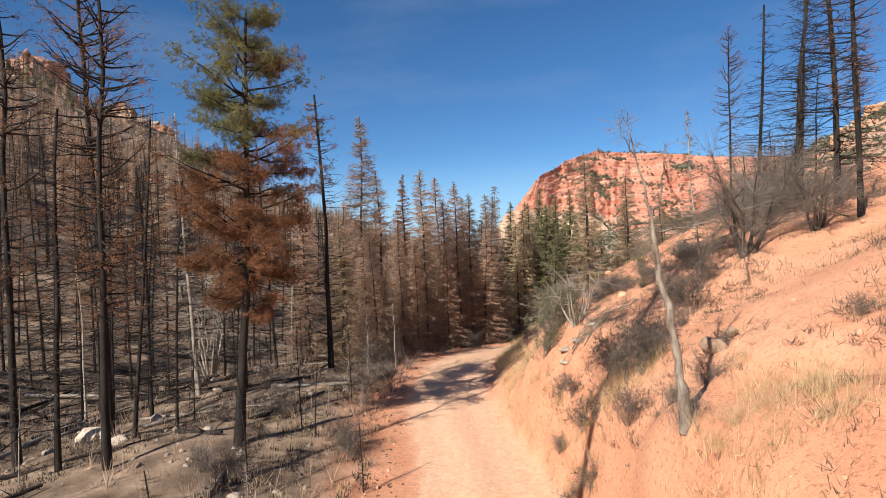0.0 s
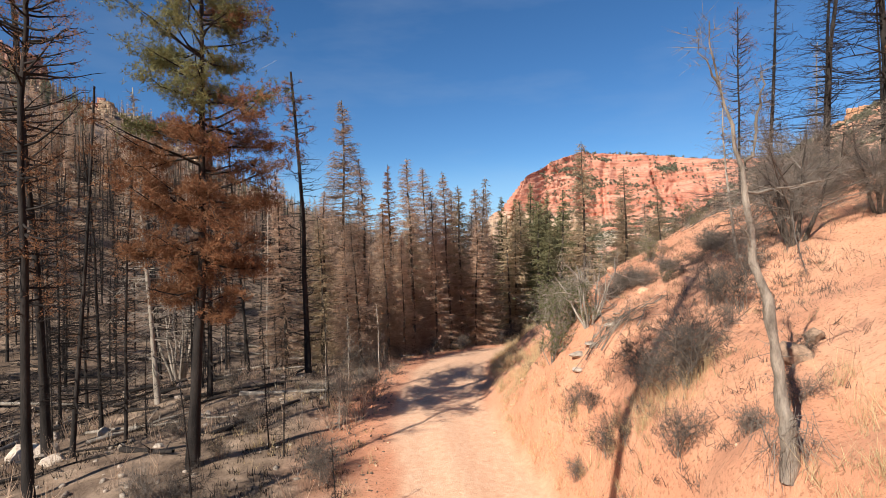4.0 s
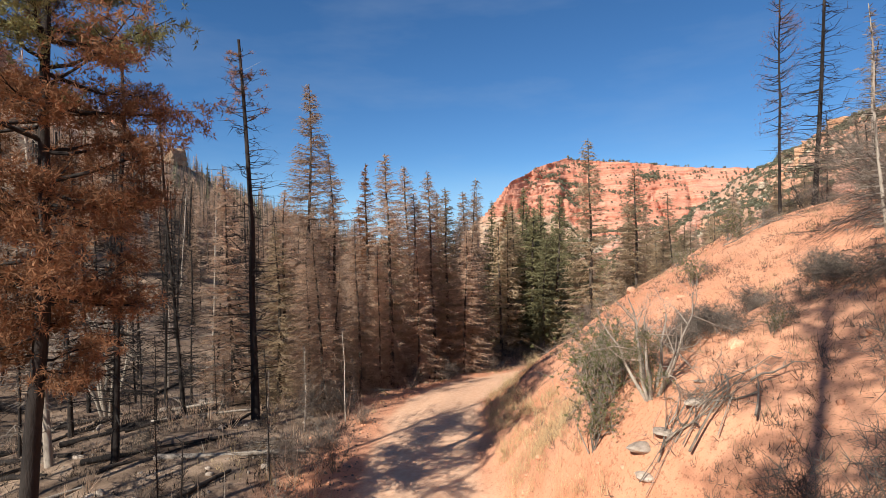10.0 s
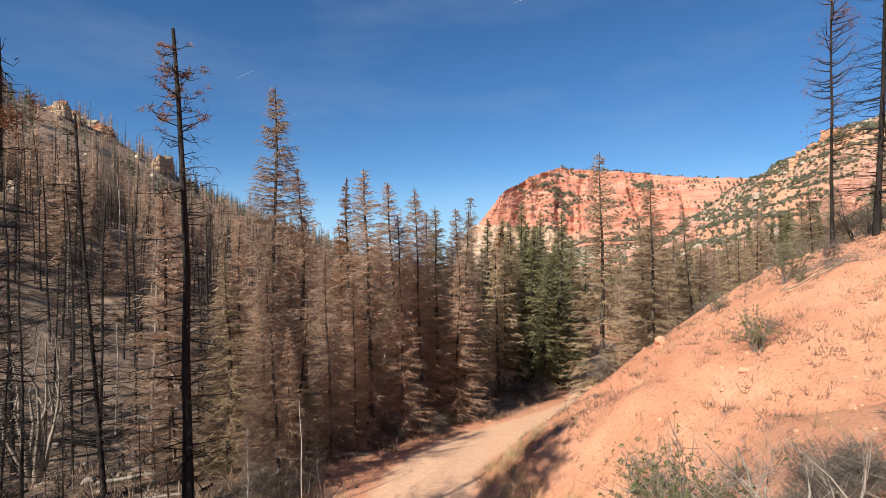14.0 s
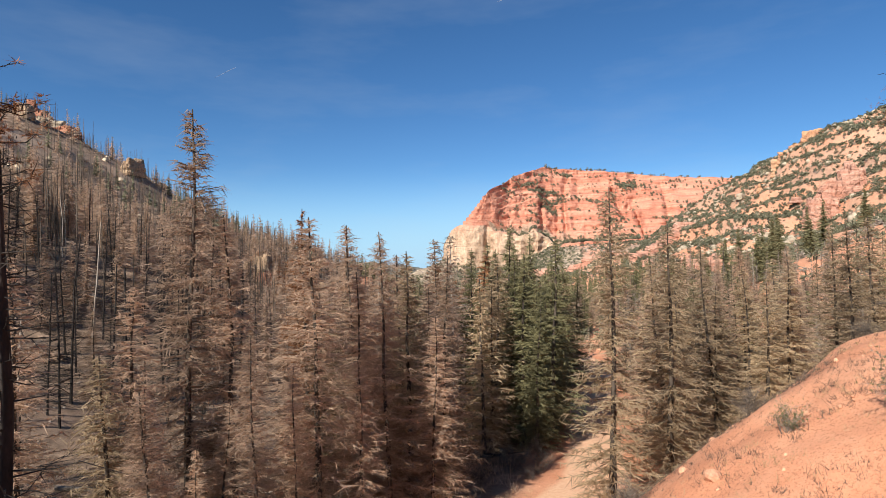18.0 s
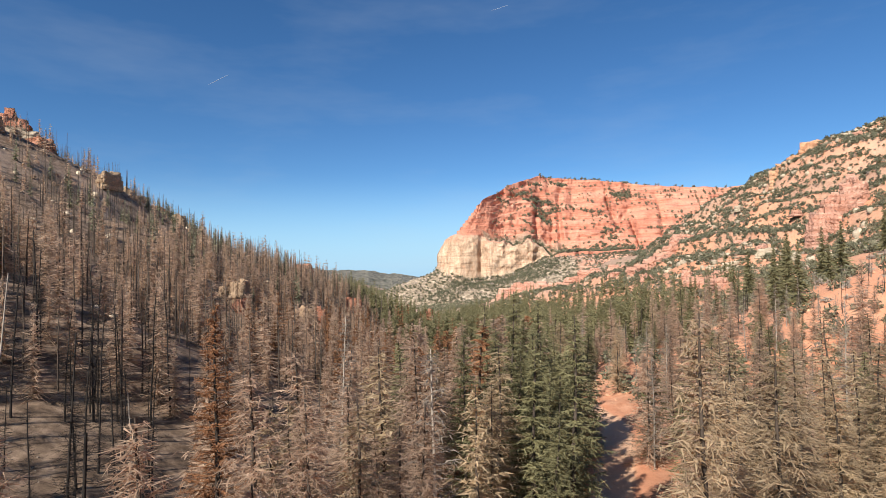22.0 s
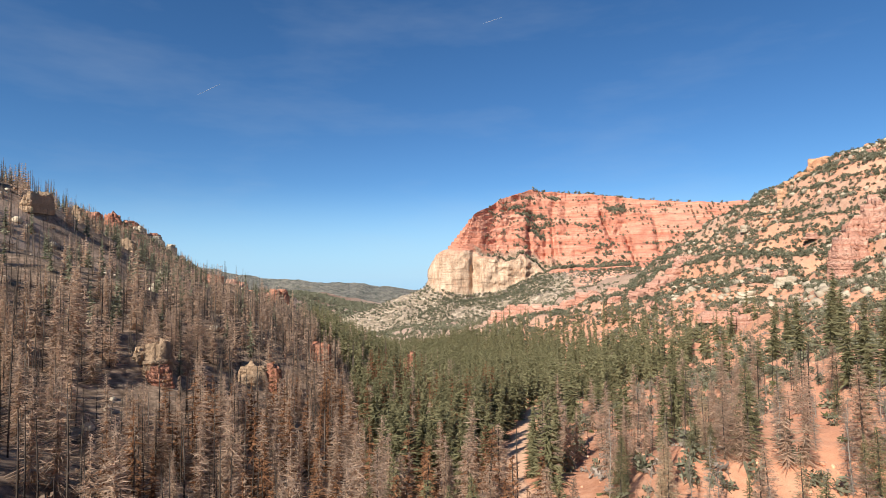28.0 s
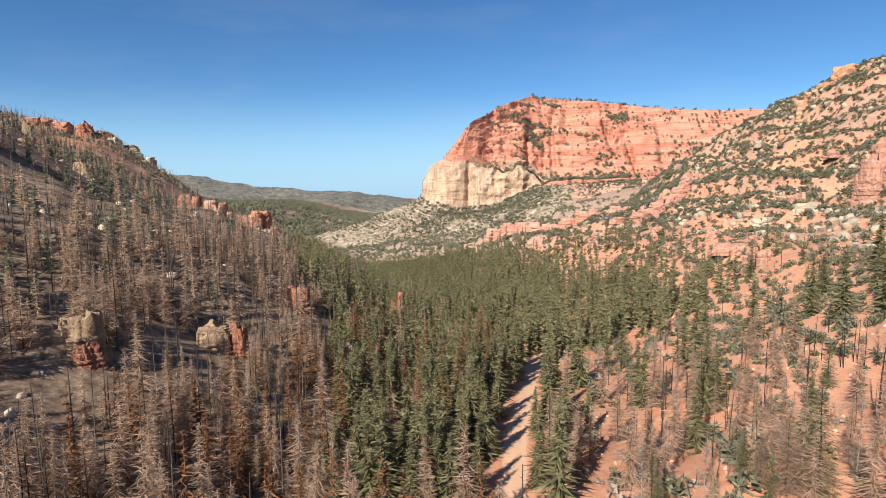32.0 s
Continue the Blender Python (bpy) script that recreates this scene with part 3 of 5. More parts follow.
conifer_kind("green", "spruce", "living dark green spruce with drooping boughs", "crown", DARK_BARK, GREEN_NEEDLE, range(170, 174), "dark trunk",
             r0=0.14, start=0.03, reach=1.6, step=0.19, per=9, twigs=34, twig=0.3, width=0.04, droop=0.45, gap=0.03, taper=0.85, limb_sides=0)
conifer_kind("green_mid", "spruce", "living dark green spruce with drooping boughs", "crown", DARK_BARK, GREEN_NEEDLE, range(180, 184), "dark trunk",
             r0=0.14, start=0.03, reach=1.65, step=0.26, per=8, twigs=18, twig=0.36, width=0.07, droop=0.45, gap=0.03, limb_sides=0, trunk_sides=4)
conifer_kind("grey", "dead_conifer", "grey weathered dead conifer with bare branches", "crown", GREY_WOOD, GREY_TWIG, range(230, 233), "silver-grey trunk",
             r0=0.085, start=0.10, reach=1.3, step=0.24, per=6, twigs=13, twig=0.34, width=0.03, droop=0.2, gap=0.1, limb_sides=0)
for k in range(5):
    tr, cr = snag(200 + k, 10, 0.068, 180, 1.0, 0.12)
    tree_kind("snag", "burned_snag", "charred standing dead trunk with short bare limbs", [("trunk", tr.mesh("trunk", CHAR, True), ""), ("crown", cr.mesh("crown", CHAR), "bare black limbs")])
for k in range(3):
    tr, cr = snag(210 + k, 10, 0.075, 16, 0.6, 0.3)
    tree_kind("pole", "bare_pole", "bare grey dead pole stripped of bark", [("trunk", tr.mesh("trunk", GREY_WOOD, True), ""), ("crown", cr.mesh("crown", GREY_WOOD), "bare grey limbs")])
for k in range(2):
    tr, li, gr, ru = pine(260 + k, 10, 0.115, 0.31, 1.45, 19, 5, 0.1, 15, 0.6, 0.012, 2.0)
    tree_kind("pine", "ponderosa_pine", "half-scorched ponderosa pine, green top and rust lower crown", [("trunk", tr.mesh("trunk", CHAR, True), "blackened trunk"), ("limb_crown", li.mesh("limb_crown", CHAR), "dark crooked branches"), ("green_crown", gr.mesh("green_crown", PINE_NEEDLE), "living green needles"), ("rust_crown", ru.mesh("rust_crown", RUST_NEEDLE), "dead rust-brown needles")])
for k in range(2):
    tr, li, gr, ru = pine(270 + k, 10, 0.075, 0.28, 0.95, 26, 4, 0.08, 8, 2.0, 0.009, 0.45, 0.3)
    tree_kind("dead_pine", "scorched_pine", "fire-killed pine with sparse rust-red needle tufts", [("trunk", tr.mesh("trunk", CHAR, True), "blackened trunk"), ("limb_crown", li.mesh("limb_crown", CHAR), "dark crooked branches"), ("rust_crown", ru.mesh("rust_crown", RUST_NEEDLE), "dead rust-brown needles")])
tr, li, gr, ru = pine(283, 10, 0.11, 0.62, 0.72, 12, 4, 0.1, 10, 0.4, 0.011, 0.6)
tree_kind("high_pine", "ponderosa_pine", "tall ponderosa pine with a high narrow crown", [("trunk", tr.mesh("trunk", CHAR, True), "blackened trunk"), ("limb_crown", li.mesh("limb_crown", CHAR), "dark crooked branches"), ("green_crown", gr.mesh("green_crown", PINE_NEEDLE), "living green needles"), ("rust_crown", ru.mesh("rust_crown", RUST_NEEDLE), "dead rust-brown needles")])
tr, cr = snag(219, 10, 0.085, 150, 0.8, 0.1, 0.0)
rust = Soup()
hr = np.random.default_rng(77)
tips = np.concatenate(cr.v)
tips = tips[(tips[:, 2] > 7.8) & (np.hypot(tips[:, 0], tips[:, 1]) > 0.25)]
tufts(rust, tips[hr.integers(0, len(tips), 110)], 0.11, 14, hr, 0.012)
tree_kind("tuft_snag", "burned_snag", "tall charred snag with rust needle tufts at the top", [("trunk", tr.mesh("trunk", CHAR, True), ""), ("crown", cr.mesh("crown", CHAR), "bare black limbs"), ("needle_tuft", rust.mesh("needle_tuft", RUST_NEEDLE), "dead rust needle tufts")])
for k in range(4):
    wd, lv = bush(300 + k, 2.0, 1.9, 16, 190, 0.0, 0.007)
    tree_kind("shrub", "bare_shrub", "leafless grey-brown shrub with fine twigs", [("stem", wd.mesh("stem", GREY_TWIG), ""), ("twig_crown", lv.mesh("twig_crown", DUSK_TWIG), "")], "shrub")
for k in range(2):
    wd, lv = bush(320 + k, 2.0, 1.3, 10, 90, 0.07, 0.016)
    tree_kind("leafy", "leafy_shrub", "olive-leaved shrub with grey stems", [("stem", wd.mesh("stem", GREY_TWIG), ""), ("foliage", lv.mesh("foliage", SAGE), "")], "shrub")


def multi_stem(seed, h, w, stems, r0, twigs, thick=0.016, lean=1.0, fork=3, crown_from=0.35, spread=0.6):
    """A clump of stout stems from one root, forking upwards into a crown of fine twigs."""
    rng = np.random.default_rng(seed)
    stems_of, fine = [], Soup()
    for s in range(stems):
        wood = Soup()
        stems_of.append(wood)
        a = 2 * np.pi * (s + rng.uniform(-0.3, 0.3)) / stems
        out = np.array([np.cos(a), np.sin(a), 0]) * w * 0.5 * rng.uniform(0.35, 1.0) * lean
        hh = h * rng.uniform(0.65, 1.0)
        root = np.array([np.cos(a), np.sin(a), 0]) * r0 * 1.6
        n = 6
        t = np.linspace(0, 1, n)[:, None]
        p = root + out * t ** 0.8 + np.array([0, 0, 1.0]) * (hh * t - 0.2 * (t == 0)) + rng.normal(0, 0.035 * h, (n, 3)) * t
        wood.tube(p, np.linspace(r0, r0 * 0.2, n), 6)
        for k in range(fork):
            u = rng.uniform(crown_from, 0.85)
            b = np.array([np.interp(u, t[:, 0], p[:, c]) for c in range(3)])
            d = out / (np.linalg.norm(out) + 1e-6) * rng.uniform(0.2, 1) + rng.normal(0, spread, 3) + [0, 0, 0.35]
            L = 0.32 * h * rng.uniform(0.5, 1.2)
            q = np.stack([b, b + d * L * 0.45 + rng.normal(0, 0.04 * h, 3), b + d * L])
            fine.tube(q, [r0 * 0.35, r0 * 0.2, 0.006], 4)
            m = twigs
            v = rng.uniform(0.15, 1.0, (m, 1))
            c = q[0] + (q[2] - q[0]) * v
            go = d + rng.normal(0, 0.9, (m, 3))
            tip = c + go * 0.11 * h * rng.uniform(0.4, 1.3, (m, 1))
            fine.blades(c, tip, np.full(m, thick), rng)
            c2 = np.repeat((c + tip) / 2, 4, 0)
            fine.blades(c2, c2 + np.repeat(go, 4, 0) * 0.04 * h + rng.normal(0, 0.055 * h, c2.shape), np.full(len(c2), thick * 0.7), rng)
    return stems_of, fine


for k in range(2):
    wd, fi = multi_stem(400 + k, 3.9, 4.0, 9, 0.085, 17, 0.010, 1.0, 5, 0.35)
    lv = Soup()
    hr = np.random.default_rng(410 + k)
    tips = np.concatenate(fi.v)
    tips = tips[(tips[:, 2] < 2.6) & (tips[:, 0] < 0.2)]
    tufts(lv, tips[hr.integers(0, len(tips), 1300)] + hr.normal(0, 0.09, (1300, 3)), 0.08, 7, hr, 0.02)
    tree_kind("pale_juniper", "multi_stemmed_juniper", "half-dead juniper with pale fanned stems and grey twigs", [("stem", w.mesh("stem", GREY_WOOD, True), "pale grey fanned stems") for w in wd] + [("twig_crown", fi.mesh("twig_crown", GREY_TWIG), ""), ("foliage", lv.mesh("foliage", SAGE), "olive-green living foliage")], "shrub")
for k in range(3):
    wd, fi = multi_stem(420 + k, 5.0, 5.2, 5, 0.12, 46, 0.015, 0.7, 9, 0.25, 0.9)
    tree_kind("dark_juniper", "bare_juniper", "burnt bare juniper with dark twisted stems", [("stem", w.mesh("stem", DARK_BARK, True), "dark twisted stems") for w in wd] + [("twig_crown", fi.mesh("twig_crown", DUSK_TWIG), "dense grey twigs")], "tree")
wd, fi = multi_stem(440, 9.0, 5.0, 9, 0.12, 8, 0.02, 1.0, 2, 0.5)
tree_kind("dead_clump", "dead_tree_clump", "clump of leaning pale dead stems from one root", [("stem", w.mesh("stem", GREY_WOOD, True), "pale barkless stems") for w in wd] + [("twig_crown", fi.mesh("twig_crown", GREY_TWIG), "")])


def leaning_tree():
    """The slender dead tree that leans over the foot of the bank, with a forked top."""
    rng = np.random.default_rng(450)
    wood, fine = Soup(), Soup()
    arms = [([[0.05, 0, -0.3], [-0.05, 0, 0.8], [-0.16, 0.05, 1.65], [-0.36, -0.05, 3.0], [-0.6, 0, 4.45], [-0.86, 0.05, 6.5], [-1.2, 0.1, 7.9], [-1.5, 0, 9.35]], 0.21, 0.012),
            ([[-0.82, 0, 6.2], [-0.5, 0.1, 6.9], [-0.42, 0.1, 7.7], [-0.3, 0.1, 8.4]], 0.05, 0.012),
            ([[-0.75, 0, 5.75], [0.1, 0.1, 5.85], [0.9, 0.1, 6.0], [1.6, 0.2, 6.25]], 0.03, 0.006),
            ([[-0.6, 0, 4.5], [-1.0, -0.2, 5.1], [-1.3, -0.3, 5.5]], 0.025, 0.006),
            ([[-1.2, 0.1, 7.9], [-1.55, 0, 8.5], [-1.75, 0, 9.2]], 0.025, 0.006)]
    for pts, r0, r1 in arms:
        p = np.array(pts)
        u = np.linspace(0, len(p) - 1, 3 * len(p))
        fine_p = np.stack([np.interp(u, np.arange(len(p)), p[:, k]) for k in range(3)], 1)
        wood.tube(fine_p + rng.normal(0, 0.035, fine_p.shape), (r1 + (r0 - r1) * np.linspace(1, 0, len(u)) ** 1.3) * rng.uniform(0.78, 1.2, len(u)), 8)
        m = 80 if r0 > 0.1 else 26
        u = rng.uniform(0.35 if r0 > 0.1 else 0.2, 1, m) * (len(p) - 1)
        b = np.stack([np.interp(u, np.arange(len(p)), p[:, k]) for k in range(3)], 1)
        for c in b:
            d = rng.normal(0, 1, 3) * [1, 1, 0.5] + [0, 0, 0.15]
            L = rng.uniform(0.25, 0.75)
            e = c + d * L * 0.6
            fine.blades([c], [e], [0.016], rng)
            k = np.repeat(((c + e) / 2)[None], 5, 0)
            fine.blades(k, k + d * L * 0.2 + rng.normal(0, 0.18, k.shape), np.full(5, 0.009), rng)
    k = np.repeat([[0.0, 0, 0.7]], 260, 0) + rng.normal(0, 0.3, (260, 3))
    fine.blades(k, k + rng.normal(0, 0.4, k.shape) - [0, 0, 0.55], np.full(260, 0.014), rng)
    return wood, fine


wd, fi = leaning_tree()
tree_kind("leaning", "leaning_dead_tree", "slender grey dead tree leaning, with forked top", [("trunk", wd.mesh("trunk", GREY_BARK, True), "grey-brown weathered trunk"), ("twig_crown", fi.mesh("twig_crown", GREY_TWIG), "sparse fine twigs")])


# ---- the ground sheet ----
def spaced(knots, steps):
    """Lines of a grid whose spacing follows the given steps from knot to knot."""
    out = [knots[0]]
    while out[-1] < knots[-1]:
        out.append(out[-1] + float(np.interp(out[-1], knots, steps)))
    return np.array(out)


gx = spaced([-3600, -900, -400, -120, -40, -14, 24, 45, 120, 420, 900, 3800], [500, 60, 10, 4.5, 1.6, 0.42, 0.4, 1.2, 3.0, 4.0, 30, 500])
gy = spaced([-220, -60, 0, 8, 45, 80, 200, 450, 720, 1300, 4800], [40, 8, 1.2, 0.42, 0.5, 1.1, 2.6, 4.2, 7.0, 30, 400])
GX, GY = np.meshgrid(gx, gy)
GZ = ground(GX, GY)
near = np.exp(-((GY - 25) / 60) ** 2) * smooth(2.4, 3.6, np.abs(GX - road_x(GY)))
GZ = GZ + near * (0.12 * fbm(GX, GY, 1.4, 2, 61) + 0.12 * np.maximum(fbm(GX, GY, 2.6, 3, 63), 0))
nx, ny = len(gx), len(gy)
i, j = np.meshgrid(np.arange(nx - 1), np.arange(ny - 1))
q = (j * nx + i).ravel()
earth = new("ground", mesh_of("ground", np.stack([GX, GY, GZ], -1).reshape(-1, 3), np.stack([q, q + 1, q + nx + 1, q + nx], 1), SOIL, None, True))
tagged(earth, "canyon floor and slopes of red earth and grey burnt ground", "ground", kind="structure")
off = aside(GX, GY)
ash = smooth(-2.6, -6.0, off + 1.5 * fbm(GX, GY, 6, 3, 71)) * (1 - 0.6 * smooth(430, 640, GY))
ash = np.maximum(ash, 0.3 * smooth(60, 90, GY) * smooth(40, 15, off) * smooth(3, 6, off))
ash = np.maximum(ash, 0.2 * smooth(0.1, 0.5, fbm(GX, GY, 30, 3, 73)) * smooth(5, 20, off))
ash = np.maximum(ash, 0.85 * smooth(560, 800, GY))
tracks = smooth(270, 258, GY) * smooth(2.35, 1.85, np.abs(off - 0.15) + 0.25 * fbm(GX, GY, 1.5, 2, 77))
on_hill = smooth(50, 140, off) * smooth(190, 300, GY)
pale = 0.3 * smooth(0.1, 0.5, fbm(GX, GY, 34, 5, 81)) * on_hill * smooth(90, 240, off)
pale = np.maximum(pale, 0.22 * smooth(8, 40, off) * smooth(105, 190, GY) * (0.6 + 0.6 * fbm(GX, GY, 18, 3, 85)))
steep = np.hypot(np.gradient(GZ, gx, axis=1), np.gradient(GZ, gy, axis=0))
pale = np.maximum(pale, 0.3 * smooth(0.8, 1.2, steep) * on_hill * smooth(45, 80, GZ))
ash = np.maximum(ash, 0.5 * smooth(-0.1, 0.3, fbm(GX, GY, 26, 4, 75)) * on_hill)
pale = np.maximum(pale, 0.55 * smooth(470, 600, GY) * smooth(-320, -160, GX) * smooth(420, 200, GX))
pale = np.maximum(pale, 0.6 * smooth(0.2, 0.5, fbm(GX, GY, 60, 4, 83)) * smooth(60, 140, -off))
col = np.stack([ash, tracks, pale, np.ones_like(ash)], -1).astype(np.float32)
layer = earth.data.color_attributes.new("soil", "FLOAT_COLOR", "POINT")
layer.data.foreach_set("color", col.ravel())


# ---- the mesa at the head of the view ----
def mesa():
    s = np.r_[np.linspace(0, 0.14, 30), np.linspace(0.143, 0.62, 420), np.linspace(0.625, 1, 60)]
    v = np.r_[np.linspace(0, 0.28, 36), np.linspace(0.285, 0.93, 180), np.linspace(0.94, 1, 6)]
    S, V = np.meshgrid(s, v)
    knots = [0, 0.10, 0.16, 0.22, 0.45, 0.75, 1.0]
    fine_s = np.linspace(-0.1, 1.1, 1201)
    bell = np.hanning(61) / np.hanning(61).sum()
    front_x, front_y = (np.interp(S, fine_s[30:-30], np.convolve(np.interp(fine_s, knots, k), bell, "valid")) for k in ([190, 62, 46, 92, 290, 560, 900], [1750, 1290, 1205, 1165, 1140, 1060, 930]))
    gx2, gy2 = np.gradient(front_x, axis=1), np.gradient(front_y, axis=1)
    ln = np.hypot(gx2, gy2)
    nxv, nyv = -gy2 / ln, gx2 / ln
    arc = np.cumsum(ln, 1)
    even, wide = np.linspace(-0.2, 1.2, 1401), np.hanning(321)
    wx, wy = (np.interp(S, even[160:-160], np.convolve(np.interp(even, s, k[0]), wide, "valid")) for k in (nxv, nyv))
    wn = np.hypot(wx, wy)
    wx, wy = wx / wn, wy / wn
    top = np.interp(S, [0, 0.12, 0.15, 0.17, 0.19, 0.23, 0.25, 0.30, 0.34, 0.42, 0.46, 0.55, 0.64, 0.8, 1.0], [100, 80, 96, 132, 146, 152, 164, 178, 202, 233, 233, 224, 210, 194, 198])
    base = np.interp(S, [0, 0.14, 0.25, 0.33, 0.38, 0.42, 0.6, 1.0], [-30, 6, -20, -10, 10, 30, 40, 60])
    cream = np.interp(S, [0, 0.2, 0.27, 0.29, 0.32, 0.36, 0.40, 0.44, 0.55, 1.0], [70, 82, 80, 70, 76, 72, 62, 42, 44, 70])
    cream = cream - smooth(0.25, 0.29, S) * smooth(0.5, 0.42, S) * (16 * np.abs(fbm(arc, arc * 0, 44, 2, 88)) + 7 * fbm(arc, arc * 0, 12, 2, 87))
    soft = smooth(0.21, 0.52, S)
    prow = smooth(0.40, 0.17, S)
    t = np.clip((V - 0.5) / 0.42, 0, 1)
    levels = 8.0
    p = np.clip(t * levels + 0.45 * fbm(arc, arc * 0, 130, 3, 90) * np.sin(np.pi * t), 0, levels)
    fr = p - np.floor(p)
    keen = 1 - 0.62 * soft
    up = (np.floor(p) + smooth(0.4, 0.95, fr)) / levels * keen + p / levels * (1 - keen)
    run = (np.floor(p) + smooth(0.0, 0.45, fr)) / levels * keen + p / levels * (1 - keen)
    bench = smooth(0.22, 0.36, S) * 24 * smooth(0.0, 0.07, t)
    back = np.interp(V, [0, 0.3, 0.32, 0.44, 0.5], [-360, -8, 0, 5, 24]) * (1 - 0.25 * prow) + 24 * smooth(0.2, 0.15, S) * smooth(0.34, 0.5, V) + bench + (70 + 170 * soft) * run + np.where(V > 0.92, (12 + 290 * smooth(0.2, 0.3, S)) * (V - 0.92) / 0.08, 0)
    z = np.where(V < 0.3, -78 + (base + 78) * (V / 0.3) ** 1.2, np.where(V < 0.5, base + (cream - base) * np.sin(np.clip((V - 0.3) / 0.2, 0, 1) * np.pi / 2) ** 0.85, cream + (top - cream) * up))
    gully = np.exp(-(fbm(arc, z * 0.06 + back * 0.1, 62, 3, 91) / 0.11) ** 2)
    red_rib = 26 * smooth(0.32, 0.46, S) * gully * smooth(1.1, 0.4, t) + 15 * fbm(arc, z * 0.2, 30, 4, 93) + 4.5 * fbm(arc * 0.25, z, 6, 3, 95) + 5 * fbm(arc, z, 12, 3, 86)
    red_rib = np.maximum(red_rib, 2 - 34 * smooth(0.1, 0.4, t))
    lobe = np.exp(-(fbm(arc, z * 0.02, 66, 2, 92) / 0.055) ** 2)
    calm = 1 - 0.55 * smooth(0.28, 0.23, S)
    cream_rib = calm * (20 * lobe + 22 * np.abs(fbm(arc, z * 0.08, 34, 3, 94)) - 5) + 9 * fbm(arc, z * 0.8, 15, 4, 89) + 4 * fbm(arc * 0.3, z, 9, 3, 84)
    mix = smooth(0.46, 0.54, V)
    rib = (cream_rib * (1 - mix) + red_rib * mix) * smooth(0.26, 0.34, V) + (1 - smooth(0.2, 0.34, V)) * 14 * fbm(arc, back, 50, 4, 97)
    X, Y = front_x + wx * back + nxv * rib * (1 - 0.65 * prow), front_y + wy * back + nyv * rib * (1 - 0.65 * prow)
    z = z + 3.5 * fbm(X, Y, 30, 4, 99) + (V < 0.3) * 7 * fbm(X, Y, 45, 4, 98)
    n, k = len(s), len(v)
    a, b = np.meshgrid(np.arange(n - 1), np.arange(k - 1))
    f = (b * n + a).ravel()
    faces = np.stack([f, f + 1, f + n + 1, f + n], 1)
    wob = V + 0.022 * fbm(arc, z * 0.3, 26, 4, 96)
    sheer = smooth(0.485 + 0.045 * smooth(0.27, 0.22, S), 0.455 - 0.07 * smooth(0.27, 0.22, S), wob) * smooth(0.46, 0.41, S)
    skirt = smooth(0.315, 0.295, wob)
    ledge = smooth(0.47, 0.49, wob) * smooth(0.56, 0.535, wob) * smooth(0.262, 0.275, S) * smooth(0.5, 0.42, S)
    pink = skirt * smooth(0.47, 0.53, S)
    grey = np.clip(skirt * (1 - smooth(0.47, 0.53, S)) + 0.8 * ledge, 0, 1)
    ob = new("mesa", mesh_of("mesa", np.stack([X, Y, z], -1).reshape(-1, 3), faces, MESA_ROCK))
    layer = ob.data.color_attributes.new("rock", "FLOAT_COLOR", "POINT")
    layer.data.foreach_set("color", np.stack([sheer, grey, pink, np.ones_like(V)], -1).astype(np.float32).ravel())
    return tagged(ob, "red sandstone mesa over a cream cliff and talus slope", "mesa", kind="structure"), X, Y, z, S, V


def mesa_material():
    """Red strata over a cream cliff, with grey-brown talus and pink badland at the foot, by the masks of the mesh."""
    m, n, l, b = material("mesa_rock", 0.95)
    at, sep = n.new("ShaderNodeAttribute"), n.new("ShaderNodeSeparateColor")
    at.attribute_name = "rock"
    l.new(at.outputs["Color"], sep.inputs[0])
    geo = n.new("ShaderNodeNewGeometry")
    co = geo.outputs["Position"]

    def laid(sx, sz, detail, rough):
        mp = n.new("ShaderNodeMapping")
        mp.inputs["Scale"].default_value = (sx, sx, sz)
        l.new(co, mp.inputs["Vector"])
        return noise_node(n, l, 1.0, detail, rough, mp.outputs[0]).outputs[0]

    thick, fine, streak = laid(0.006, 0.07, 3, 0.5), laid(0.012, 0.3, 5, 0.7), laid(0.09, 0.016, 6, 0.65)
    grain, rubble = noise_node(n, l, 0.22, 8, 0.72, co).outputs[0], noise_node(n, l, 0.09, 7, 0.75, co).outputs[0]
    red = ramp(n, l, fine, [(0.32, (0.31, 0.10, 0.06)), (0.46, (0.50, 0.205, 0.128)), (0.56, (0.58, 0.262, 0.17)), (0.7, (0.67, 0.385, 0.27))])
    red = blend(n, l, 0.55, red, ramp(n, l, thick, [(0.38, (0.43, 0.155, 0.095)), (0.5, (0.55, 0.235, 0.15)), (0.62, (0.63, 0.325, 0.22))]))
    cream = ramp(n, l, streak, [(0.3, (0.34, 0.215, 0.135)), (0.5, (0.50, 0.35, 0.235)), (0.68, (0.59, 0.43, 0.30))])
    cream = blend(n, l, ramp(n, l, rubble, [(0.52, (0, 0, 0)), (0.68, (0.7,) * 3)]), cream, (0.55, 0.27, 0.155))
    grey = ramp(n, l, rubble, [(0.36, (0.15, 0.125, 0.082)), (0.5, (0.33, 0.255, 0.175)), (0.64, (0.54, 0.44, 0.325))])
    pink = ramp(n, l, fine, [(0.32, (0.47, 0.20, 0.125)), (0.5, (0.62, 0.33, 0.225)), (0.68, (0.68, 0.46, 0.35))])
    c = blend(n, l, sep.outputs[0], red, cream)
    c = blend(n, l, sep.outputs[1], c, grey)
    c = blend(n, l, sep.outputs[2], c, pink)
    c = blend(n, l, 0.35, c, streak, "OVERLAY")
    c = blend(n, l, 0.45, c, grain, "OVERLAY")
    l.new(c, b.inputs["Base Color"])
    bump(n, l, b, blend(n, l, 0.5, grain, fine), 0.9, 5.0)
    return m


